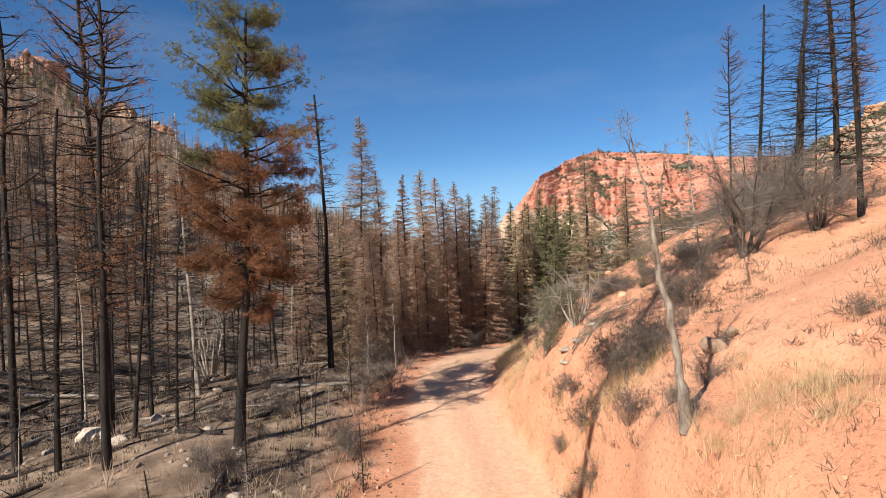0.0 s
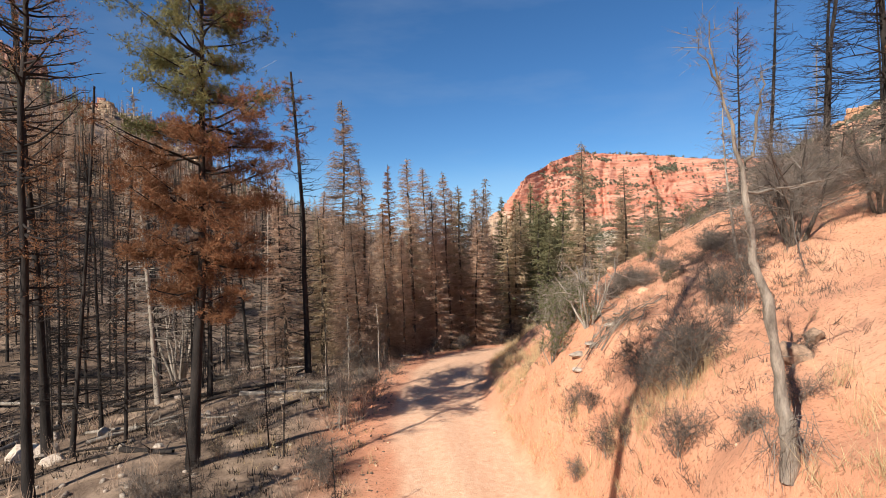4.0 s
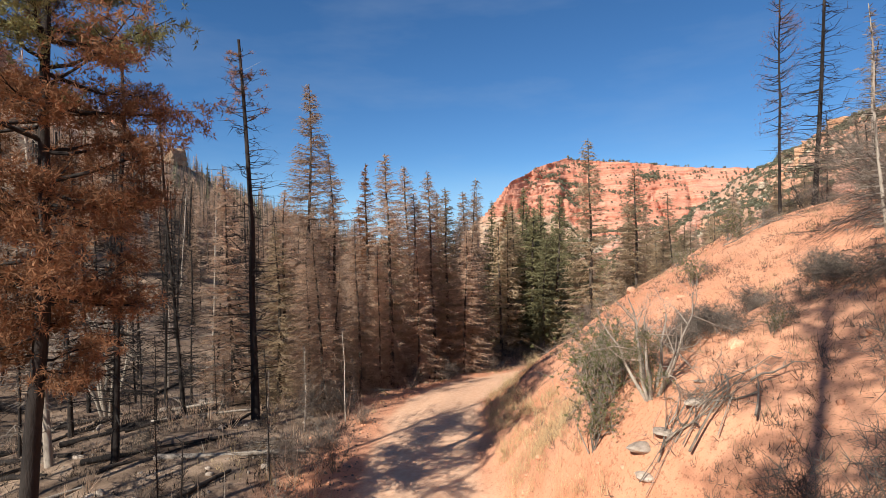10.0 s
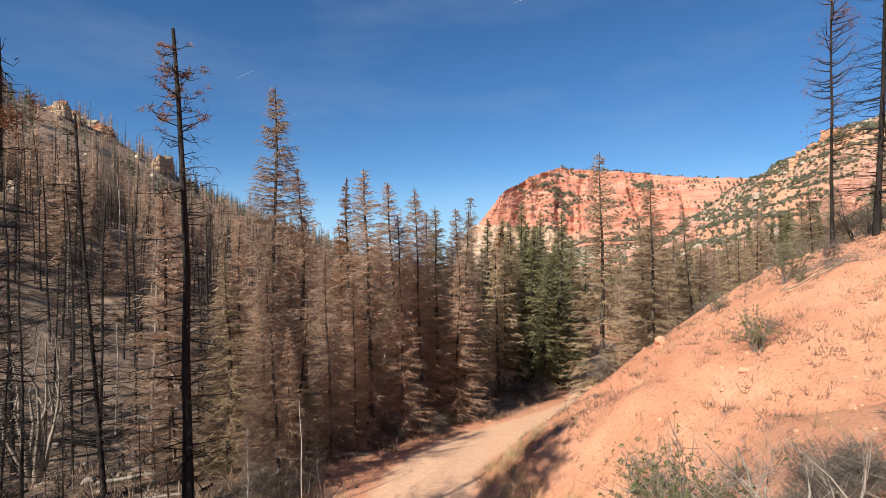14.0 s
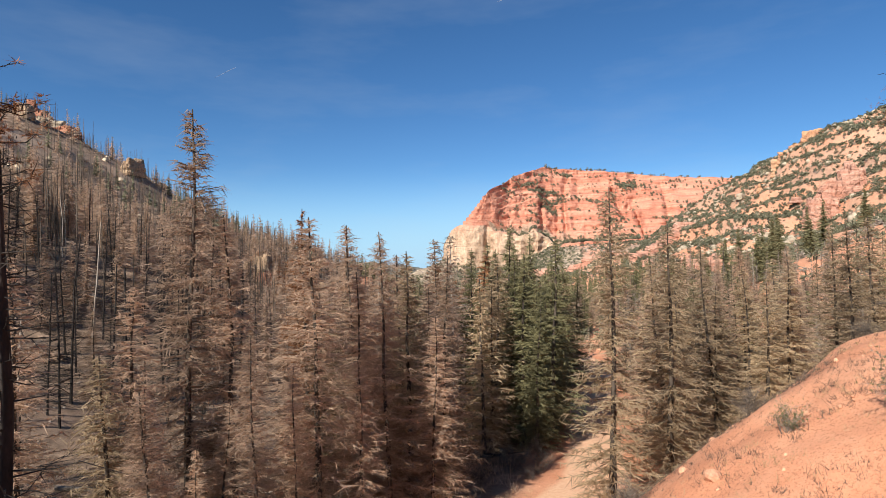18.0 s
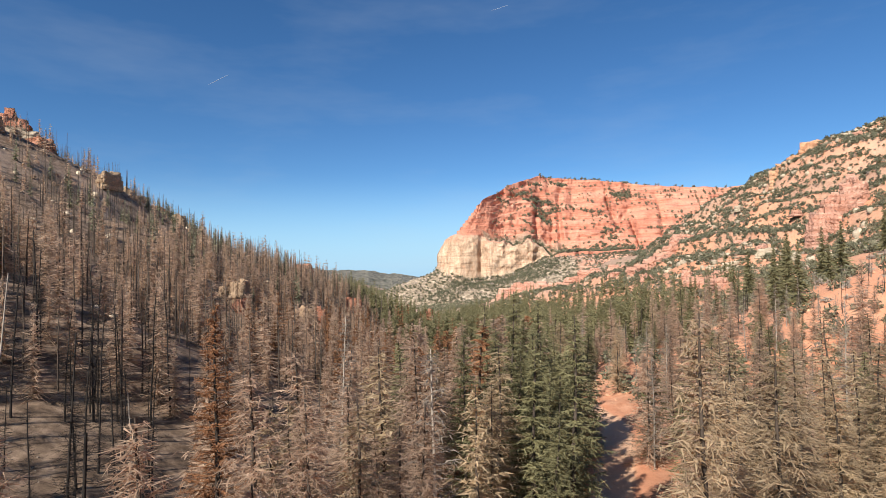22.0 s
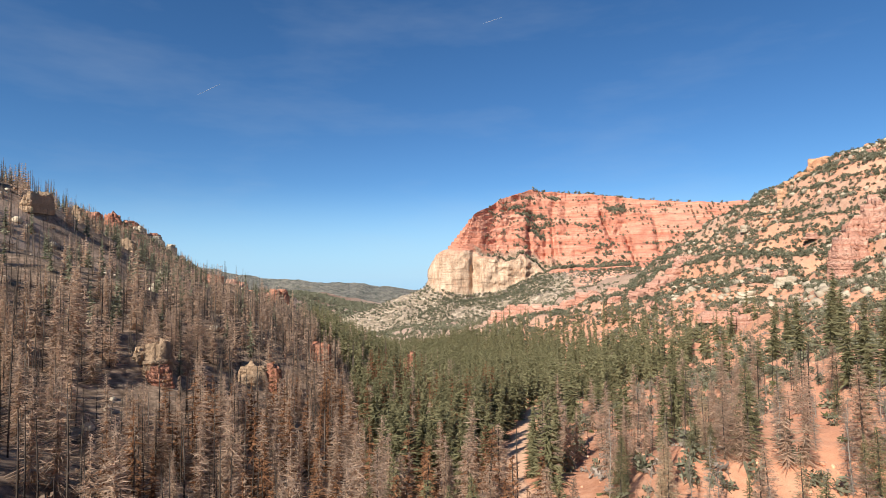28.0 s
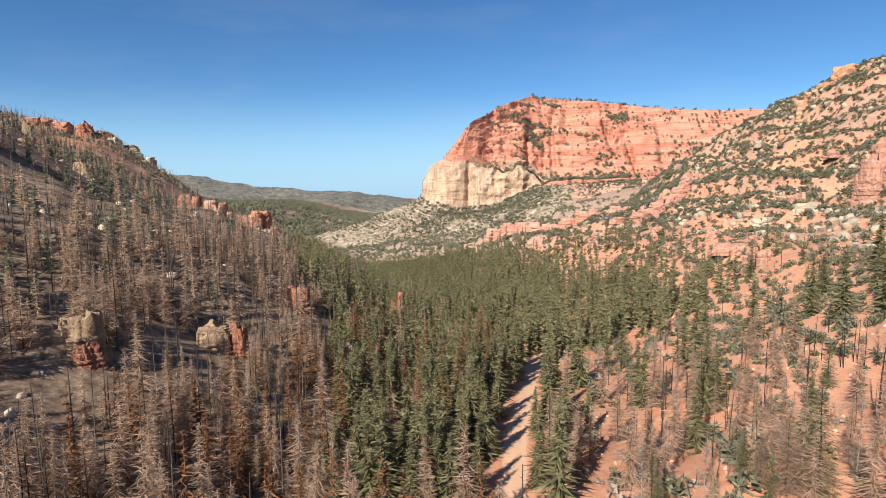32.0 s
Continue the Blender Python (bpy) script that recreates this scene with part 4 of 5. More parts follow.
MESA_ROCK = mesa_material()
mesa_ob, MX, MY, MZ, MS, MV = mesa()


# ---- the far range across the canyon's mouth ----
def far_range(xs, crests, y0, deep, foot, label, seed):
    x = np.linspace(xs[0], xs[-1], 260)
    t = np.linspace(0, 1, 40)
    X, T = np.meshgrid(x, t)
    crest = np.interp(X, xs, crests) + 26 * deep / 700 * fbm(X, X * 0, 320, 5, seed)
    Y = y0 + deep * T + 0.17 * deep * fbm(X, T * 900, 300, 4, seed + 2)
    Z = foot + (crest - foot) * T ** 0.8 + 40 * deep / 700 * (1 - T) * fbm(X, T * 900, 180, 4, seed + 4) + 12 * fbm(X, T * 900, 60, 3, seed + 6)
    n, k = len(x), len(t)
    a, b = np.meshgrid(np.arange(n - 1), np.arange(k - 1))
    f = (b * n + a).ravel()
    ob = new("far_ridge", mesh_of("far_ridge", np.stack([X, Y, Z], -1).reshape(-1, 3), np.stack([f, f + 1, f + n + 1, f + n], 1), FAR_WOOD, None, True))
    return tagged(ob, label, "mountain", kind="structure")


FAR_WOOD = mottled("far_woods", (0.07, 0.08, 0.066), (0.30, 0.265, 0.21), 0.035, 0.95, 1.0, 9.0)
far_range([-2600, -1500, -820, -600, -320, -60, 200, 700], [280, 130, 38, 14, -6, -30, -70, -90], 2600, 700, -150, "distant wooded ridge with pale rock patches", 141)
far_range([-1300, -800, -520, -385, -250, -120, 40], [60, 5, -18, -36, -62, -92, -125], 1560, 320, -130, "wooded grey-green ridge closing the lower canyon", 151)


# ---- trees near the road ----
rng = np.random.default_rng(5)
PX = np.array([[r[1], r[2], r[3]] for r in PATH])
TAKEN = []


def free(x, y, top, gap):
    """Whether a tree may stand here: off the flight line and apart from its neighbours."""
    d = np.hypot(PX[:, 0] - x, PX[:, 1] - y)
    if np.any((d < 3.5) & (PX[:, 2] < top + 2.0)):
        return False
    return all((x - a) ** 2 + (y - b) ** 2 > gap * gap for a, b in TAKEN)


def stand(key, x, y, scale, which=0, lean=(0, 0), turn=0.0, wide=1.0, group="roadside trees"):
    TAKEN.append((x, y))
    return plant(key, x, y, scale, turn, which, group, lean, wide=wide)


# single trees that stand out
stand("pine", -8.9, 22.0, 1.74, 0, (0, 0.076), 0.4)
stand("dead_pine", -13.3, 20.4, 2.0, 0, turn=1.0)
stand("high_pine", -5.5, 4.2, 2.45, 0, turn=2.0)
stand("tuft_snag", -9.2, 37.6, 1.88, 0, (0, -0.01), 0.3, 1.3)
stand("burnt", -9.0, 47.9, 2.08, 0)
stand("rust", -6.6, 62.4, 1.98, 0)
stand("grey", -3.0, 77.4, 1.95, 0)
stand("olive", 11.0, 52.6, 1.72, 1)
stand("olive", 15.6, 56.0, 1.5, 1, wide=1.2)
stand("snag", 21.9, 43.2, 1.5, 1, wide=1.4)
stand("dead_pine", 20.6, 44.4, 1.42, 1, (0, -0.02), wide=0.9)
stand("snag", 23.6, 44.6, 0.6, 3, (0, 0.05))
stand("dead_pine", -16.8, 25.8, 2.3, 1)
stand("dead_pine", -19.5, 23.5, 2.2, 0, (0, -0.02), 1.3)
stand("grey", -16.4, 33.5, 1.75, 1, (0, -0.07))
stand("green", 5.4, 72.5, 1.7, 1)
stand("green", 7.6, 75.5, 1.75, 2)
stand("green", 9.5, 79.0, 2.0, 2)
stand("green", 12.5, 83.0, 1.95, 3)
stand("green", 8.6, 85.0, 1.9, 0)
stand("green", 12.0, 89.5, 1.9, 1)

# the spur above the bank: a thin row of dead trees and bare junipers
stand("snag", 17.2, 29.6, 1.35, 0, (0, 0.01), 0.5, 1.5)
stand("snag", 15.2, 23.2, 1.35, 1, (0, 0.01), 1.5, 1.5)
stand("dead_pine", 13.4, 19.2, 1.3, 0, (0, -0.01), 2.5, 0.9)
stand("snag", 19.6, 33.5, 1.25, 2, (0, 0.02), 0.9, 1.3)
stand("grey", 9.2, 21.6, 0.62, 1, (0, -0.07), 0.4)
stand("leaning", 4.55, 10.8, 0.63)
stand("pale_juniper", 4.75, 23.0, 0.6, 0, turn=0.0)
for x, y, sc, k in ((10.2, 20.2, 0.62, 0), (12.1, 19.4, 0.5, 1), (12.4, 24.0, 0.55, 2), (15.0, 28.5, 0.7, 1), (17.8, 33.0, 0.55, 0), (24.5, 47.5, 0.6, 2)):
    stand("dark_juniper", x, y, sc, k, turn=x * 3)
for x, y, sc in ((26, 38, 1.25), (25.2, 43, 1.0), (29, 48, 1.1), (31, 36, 1.2), (34, 45, 1.0)):
    stand("snag" if sc > 1.05 else "grey", x, y, sc, int(x), tuple(rng.normal(0, 0.03, 2)), y)
stand("dead_clump", -23.2, 49.0, 1.15, 0, (0, 0.03), 0.4)


# the spruces and firs of this valley are broader than their seedling shapes
FULL = {"burnt": 1.2, "burnt_mid": 1.3, "olive": 1.25, "olive_mid": 1.3, "rust": 1.2, "rust_mid": 1.3, "green": 1.15, "green_mid": 1.25}


def grow(n, box, offs, keys, scales, gap, group="roadside trees", seed=1):
    """n trees at random in a box, between two offsets from the road."""
    r = np.random.default_rng(seed)
    made = tries = 0
    names, weights = list(keys), np.cumsum(list(keys.values()))
    while made < n and tries < n * 40:
        tries += 1
        x, y = r.uniform(box[0], box[1]), r.uniform(box[2], box[3])
        o = x - float(road_x(y))
        if not offs[0] < o < offs[1]:
            continue
        sc = r.uniform(*scales)
        if not free(x, y, ground_z(x, y) + 10 * sc, gap):
            continue
        key = names[int(np.searchsorted(weights, r.random() * weights[-1]))]
        stand(key, x, y, sc, int(r.integers(0, 9)), tuple(r.normal(0, 0.02, 2)), r.uniform(0, 6.28), r.uniform(0.85, 1.15) * FULL.get(key, 1.0), group)
        made += 1


grow(5, (-8.5, -4, 38, 46), (-13, -5), {"burnt": 1}, (0.6, 1.1), 2.0, seed=10)
grow(34, (-25, 3.2, 42, 66), (-12, -4.6), {"burnt": 0.6, "olive": 0.28, "rust": 0.07, "grey": 0.05}, (0.9, 1.75), 1.8, seed=11)
grow(54, (-30, 25, 64, 112), (-22, -8.5), {"burnt_mid": 0.5, "olive_mid": 0.26, "green_mid": 0.1, "rust_mid": 0.1, "grey": 0.04}, (1.0, 1.8), 2.2, seed=12)
grow(34, (-5, 32, 68, 112), (-11, -3.6), {"green": 0.75, "olive": 0.25}, (1.0, 1.8), 1.9, seed=13)
grow(22, (4, 40, 59, 76), (3.9, 24), {"burnt": 0.35, "olive": 0.53, "grey": 0.12}, (0.9, 1.55), 1.8, seed=24)
grow(58, (4, 65, 60, 104), (3.9, 42), {"burnt_mid": 0.32, "olive_mid": 0.44, "grey": 0.12, "green_mid": 0.12}, (0.9, 1.75), 1.7, seed=14)
grow(46, (-42, -8, 12, 60), (-45, -12), {"snag": 0.86, "pole": 0.06, "dead_pine": 0.08}, (0.8, 1.8), 2.2, seed=15)
grow(190, (-95, -20, 20, 110), (-95, -17), {"snag": 0.92, "pole": 0.04, "burnt_mid": 0.04}, (0.8, 1.7), 1.5, seed=16)
grow(60, (-40, 60, 104, 150), (-30, -4.3), {"burnt_mid": 0.5, "rust_mid": 0.25, "green_mid": 0.25}, (1.0, 1.7), 1.8, seed=17)
grow(46, (10, 125, 95, 190), (4.3, 75), {"green_mid": 0.16, "grey": 0.3, "snag": 0.14, "burnt_mid": 0.4}, (0.5, 1.2), 1.9, seed=18)
grow(60, (14, 80, 96, 165), (4.3, 45), {"green_mid": 0.18, "olive_mid": 0.3, "burnt_mid": 0.26, "grey": 0.26}, (0.7, 1.5), 1.8, seed=19)
grow(56, (-28, 4, 8, 56), (-24, -3.6), {"pole": 0.15, "grey": 0.2, "snag": 0.65}, (0.15, 0.5), 0.9, "dead saplings", 31)
# brush at the feet of the trees and on the bank
grow(50, (-25, 10, 18, 80), (-11, -3.0), {"shrub": 1}, (0.3, 0.85), 0.8, "roadside brush", 21)
grow(26, (4, 42, 12, 56), (7.0, 28), {"shrub": 0.75, "leafy": 0.25}, (0.3, 0.8), 1.3, "bank shrubs", 22)
for x, y, sc, k in ((3.8, 24.2, 1.0, 0), (4.1, 25.2, 1.05, 1), (3.55, 23.5, 0.7, 1), (4.4, 24.4, 0.8, 0), (5.6, 29.8, 0.7, 1), (10.4, 33.5, 0.7, 0), (14.5, 38.5, 0.9, 1), (7.3, 22.6, 0.35, 0)):
    stand("leafy", x, y, sc, k, group="bank shrubs", turn=x)
for x, y, sc, k in ((3.7, 15.4, 0.5, 0), (3.9, 17.6, 0.55, 1), (3.4, 19.0, 0.42, 2), (4.4, 14.2, 0.5, 3), (3.6, 20.4, 0.5, 0), (3.35, 16.5, 0.36, 1), (5.3, 15.9, 0.85, 2), (5.7, 16.6, 0.75, 3), (5.0, 16.4, 0.6, 0), (4.9, 17.6, 0.7, 0), (5.6, 12.5, 0.4, 1), (5.0, 12.8, 0.35, 2), (4.1, 16.7, 0.35, 3), (6.4, 13.6, 0.25, 0), (8.0, 11.2, 0.25, 1), (7.2, 19.0, 0.6, 2), (7.6, 18.2, 0.75, 3), (6.9, 17.4, 0.35, 0), (8.6, 19.8, 0.6, 1), (3.9, 19.4, 0.4, 1)):
    stand("shrub", x, y, sc, k, group="bank shrubs", turn=y)
for k in range(26):
    x, y = 5.6 + 0.2 * k + rng.normal(0, 0.4), 25.0 - 0.06 * k + rng.normal(0, 0.7)
    stand("shrub", x, y, rng.uniform(0.2, 0.42), k, group="bank shrubs", turn=y, wide=1.4)


# ---- far forest: trees beyond count, low in detail ----
def low_conifer(seed, h=10, reach=1.5, levels=9, per=5, width=0.5, blades=2, base=0.05):
    r = np.random.default_rng(seed)
    s = Soup()
    s.tube([[0, 0, -0.5], [0, 0, h * 0.5], [0, 0, h]], [0.12, 0.07, 0.02], 3)
    for z in np.linspace(0.06 * h, 0.97 * h, levels):
        rel = z / h
        L = reach * (1 - rel) ** 0.85 + 0.12
        a = r.uniform(0, 6.28, per)
        out = np.stack([np.cos(a), np.sin(a), np.full(per, -0.3 + 0.4 * rel)], 1)
        p = np.repeat([[0, 0, z]], per, 0) + r.normal(0, 0.1, (per, 3))
        tip = p + out * (L * r.uniform(0.55, 1.2, per))[:, None]
        for k in range(blades):
            s.blades(p + r.normal(0, 0.12, p.shape), tip + r.normal(0, 0.2 * L + 0.05, p.shape), np.full(per, width * L + base), r)
    return s.arrays()


def low_snag(seed, h=10, m=16):
    r = np.random.default_rng(seed)
    s = Soup()
    s.tube([[0, 0, -0.5], [r.normal(0, 0.1), 0, h * 0.5], [r.normal(0, 0.2), 0, h]], [0.11, 0.085, 0.035], 3)
    z = r.uniform(0.2 * h, 0.97 * h, m)
    a = r.uniform(0, 6.28, m)
    p = np.stack([0 * z, 0 * z, z], 1)
    s.blades(p, p + np.stack([np.cos(a), np.sin(a), r.uniform(-0.3, 0.3, m)], 1) * (1.0 * (1.15 - z / h))[:, None], np.full(m, 0.07 if m < 20 else 0.04), r)
    return s.arrays()


def low_bare(seed, h=5.5):
    """A short bare tree that forks low and spreads."""
    r = np.random.default_rng(seed)
    s = Soup()
    for k in range(4):
        a = r.uniform(0, 6.28)
        out = np.array([math.cos(a), math.sin(a), 0]) * r.uniform(0.3, 0.9)
        hh = h * r.uniform(0.6, 1.0)
        p = np.array([[0, 0, -0.4], out * 0.5 + [0, 0, hh * 0.4], out * 1.1 + [0, 0, hh * 0.75], out * 1.5 + [0, 0, hh]])
        s.tube(p, [0.09, 0.06, 0.035, 0.012], 3)
        t = r.uniform(0.9, 3.0, 30)
        b = np.stack([np.interp(t, np.arange(4), p[:, c]) for c in range(3)], 1)
        s.blades(b, b + (r.normal(0, 0.55, b.shape) + out * 0.3 + [0, 0, 0.3]) * 1.3, np.full(30, 0.045), r)
    return s.arrays()


def low_bush(seed, n=34, up=0.6, wide=0.42, size=0.3):
    """A rounded juniper: many small leafy facets round a short stem."""
    r = np.random.default_rng(seed)
    s = Soup()
    c = r.normal(0, 1, (n, 3))
    c /= np.linalg.norm(c, axis=1)[:, None]
    c = c * r.uniform(0.35, 0.75, (n, 1)) * [1, 1, 0.95] + [0, 0, up]
    d = r.normal(0, size, (n, 3))
    s.blades(c - d, c + d, np.full(n, wide), r)
    s.tube([[0, 0, -0.4], [0, 0, up]], [0.1, 0.05], 3)
    return s.arrays()


def low_rock(seed):
    """A blocky stone of a few facets."""
    r = np.random.default_rng(seed)
    bm = bmesh.new()
    bmesh.ops.create_icosphere(bm, subdivisions=1, radius=1)
    v = np.array([k.co for k in bm.verts]) * r.uniform(0.72, 1.15, (len(bm.verts), 1)) * r.uniform(0.6, 1.2, (1, 3))
    f = np.array([[k.index for k in p.verts] for p in bm.faces])
    bm.free()
    return v, f


def scatter(name, label, category, shapes, mats, xs, ys, zs, scales, flat=1.0):
    r = np.random.default_rng(len(xs))
    V, F, base = [], [], 0
    for x, y, z, sc in zip(xs, ys, zs, scales):
        v, f = shapes[int(r.integers(len(shapes)))]
        a = r.uniform(0, 6.28)
        c, s = math.cos(a) * sc, math.sin(a) * sc
        w = np.stack([v[:, 0] * c - v[:, 1] * s + x, v[:, 0] * s + v[:, 1] * c + y, v[:, 2] * sc * flat + z], 1)
        V.append(w)
        F.append(f + base)
        base += len(v)
    ob = new(name, mesh_of(name, np.concatenate(V), np.concatenate(F), mats))
    return tagged(ob, label, category, kind="stuff")


def split(near, far, limit, name, label, category, mats, x, y, z, s):
    """The same wood in two meshes: finer trees up to a line across the valley, plainer ones beyond."""
    k = y < limit
    scatter(name, label, category, near, mats, x[k], y[k], z[k], s[k])
    scatter(name, label, category, far, mats, x[~k], y[~k], z[~k], s[~k])


# ground that lies open before the rock towers and buttresses
OPEN = [(-55, -40, 172, 202), (-42, -26, 205, 232), (-150, -66, 425, 496), (-7, -1, 222, 243)]


def field(n, box, keep, seed, low=0.7, high=1.35):
    r = np.random.default_rng(seed)
    x, y = r.uniform(box[0], box[1], n), r.uniform(box[2], box[3], n)
    o = x - road_x(y)
    ok = keep(x, y, o, r.random(n))
    for x0, x1, y0, y1 in OPEN:
        ok &= ~((x > x0) & (x < x1) & (y > y0) & (y < y1))
    x, y = x[ok], y[ok]
    return x, y, ground(x, y) - 0.2, r.uniform(low, high, len(x))


burnt_low = [low_conifer(k, 10, 2.1, 13, 6, 0.12, 2, 0.07) for k in range(5)]
burnt_fine = [low_conifer(90 + k, 10, 2.1, 24, 9, 0.05, 2, 0.05) for k in range(4)]
green_fine = [low_conifer(95 + k, 10, 2.1, 22, 10, 0.16, 2, 0.08) for k in range(4)]
green_low = [low_conifer(20 + k, 10, 1.7, 15, 8, 0.4, 1) for k in range(5)]
snag_fine = [low_snag(45 + k, 10, 70) for k in range(5)]
snag_low = [low_snag(40 + k) for k in range(6)]
bare_low = [low_bare(500 + k) for k in range(5)]
bush_low = [low_bush(60 + k, 17, 0.6, 0.5) for k in range(6)]
bush_fine = [low_bush(80 + k, 48, 0.7, 0.22, 0.22) for k in range(5)]
tall_low = [low_bush(70 + k, 24, 0.9) for k in range(5)]
x, y, z, s = field(20000, (-460, -10, 20, 900), lambda x, y, o, u: (o < -48) & (u < 0.48) & ((o < -80) | (y > 110)), 1)
scatter("burned_pole_forest", "burnt hillside forest of bare black poles", "dead forest", snag_low, SNAG_WOOD, x, y, z, s * 1.0)
x, y, z, s = field(4200, (-460, -10, 60, 800), lambda x, y, o, u: (o < -40) & (u < 0.4) & ((o < -80) | (y > 110)), 5)
scatter("brown_hillside_trees", "scattered brown scorched trees on the burnt hillside", "dead forest", burnt_low, BROWN_TWIG, x, y, z, s * 0.95)
x, y, z, s = field(1500, (-300, -40, 200, 560), lambda x, y, o, u: (o < -60) & (u < 0.3 + 0.5 * fbm(x, y, 80, 2, 15)), 6)
scatter("green_hillside_trees", "surviving green firs on the burnt hillside", "trees", green_low, JUNIPER, x, y, z, s * 0.9)
edge = lambda y: -np.clip(0.44 * (y - 118), 8, 100)      # where the living spruces give way to the burnt ones
x, y, z, s = field(14000, (-150, 130, 95, 470), lambda x, y, o, u: ~((x > -150) & (x < -45) & (y > 380)) & (o > -130) & (o < 60) & (np.abs(o) > 4.5) & (u < np.where(o < -5, np.where(o < edge(y), 0.42, 0.1), 0.13)) & ((o < -24) | (y < 215)) & ((y > 150) | (o < -28) | (o > 42)) & ((y > 120) | (o < -28)), 2)
o = x - road_x(y)
grey = np.random.default_rng(12).random(len(x)) < np.where(o < -55, 0.6, np.where(o < -38, 0.45, 0.2))
s = s * np.random.default_rng(13).uniform(0.7, 1.05, len(s))
split(burnt_fine, burnt_low, 235, "burned_spruce_forest", "brown fire-killed spruce wood on the valley floor", "dead forest", BROWN_TWIG, x[~grey], y[~grey], z[~grey], s[~grey] * 1.3)
split(snag_fine, snag_low, 300, "dark_snag_forest", "bare dark snags among the fire-killed spruces", "dead forest", SNAG_WOOD, x[grey], y[grey], z[grey], s[grey] * 1.25)
x, y, z, s = field(17000, (-160, 190, 165, 640), lambda x, y, o, u: (o > edge(y) + 8 * fbm(x, y, 20, 3, 17)) & (o < 110) & ((np.abs(o) > 3.8) | (y > 262)) & (u < np.where(o < 5, 0.5, np.where(y < 262, np.where(o < 9, 0.16, 0.035), 0.42 * smooth(85, 30, o + 14 * fbm(x, y, 30, 3, 18)) + 0.04))), 3)
w = field(4200, (20, 200, 140, 340), lambda x, y, o, u: (o > 7) & (o < 95) & (u < 0.16 + 0.4 * fbm(x, y, 24, 3, 19)), 14, 0.35, 1.0)
half = len(w[0]) // 2
scatter("dark_snag_stand", "bare blackened trees on the red slope", "dead trees", snag_fine, CHAR, *(k[:half] for k in w))
scatter("grey_snag_stand", "bare spreading grey trees on the red slope", "dead trees", bare_low, GREY_TWIG, *(k[half:] for k in w))
g2 = field(1400, (-60, 40, 130, 300), lambda x, y, o, u: (o > -60) & (o < -8) & (u < 0.3), 7)
scatter("rust_fir_forest", "rust-brown scorched firs among the dead spruces", "dead forest", burnt_low, RUST_NEEDLE, *g2[:3], g2[3] * 1.2)
split(green_fine, green_low, 245, "green_spruce_forest", "living green spruce wood along the canyon floor", "forest", GREEN_NEEDLE, x, y, z, s * 1.3)
x, y, z, s = field(60000, (60, 620, 190, 760), lambda x, y, o, u: (o > 45) & (u < (0.16 + 0.5 * smooth(90, 220, o)) + 0.45 * fbm(x, y, 30, 4, 111)), 4, 0.35, 1.1)
split(bush_fine, bush_low + tall_low, 360, "hillside_junipers", "dark green junipers and pinyons on the red hill", "trees", JUNIPER, x, y, z, s * 2.2)
r9 = np.random.default_rng(9)
pick = (MV > 0.03) & (MV < 0.31) & (r9.random(MV.shape) < 0.6 * (0.55 + fbm(MX, MY, 60, 3, 151)))
scatter("talus_junipers", "scrub of junipers on the talus below the mesa", "trees", bush_low, JUNIPER, MX[pick], MY[pick], MZ[pick], r9.uniform(1.2, 3.4, pick.sum()))
pick = (MV > 0.02) & (MV < 0.31) & (r9.random(MV.shape) < 0.1)
scatter("talus_blocks", "pale fallen blocks on the talus below the mesa", "rocks", [low_rock(k) for k in range(5)], STONE, MX[pick], MY[pick], MZ[pick], r9.uniform(0.8, 3.2, pick.sum()))
clump = smooth(0.0, 0.5, fbm(MX, MZ * 2, 60, 3, 153)) * smooth(0.30, 0.44, MS) + 0.6 * smooth(0.55, 0.5, MV) * smooth(0.3, 0.45, MS)
pick = (MV > 0.47) & (MS > 0.29) & (r9.random(MV.shape) < 0.008 + 0.22 * clump + 0.08 * (MV > 0.915) * (MS > 0.42))
scatter("mesa_junipers", "small pines along the ledges and rim of the mesa", "trees", bush_low + tall_low, JUNIPER, MX[pick], MY[pick], MZ[pick], r9.uniform(1.6, 4.4, pick.sum()))


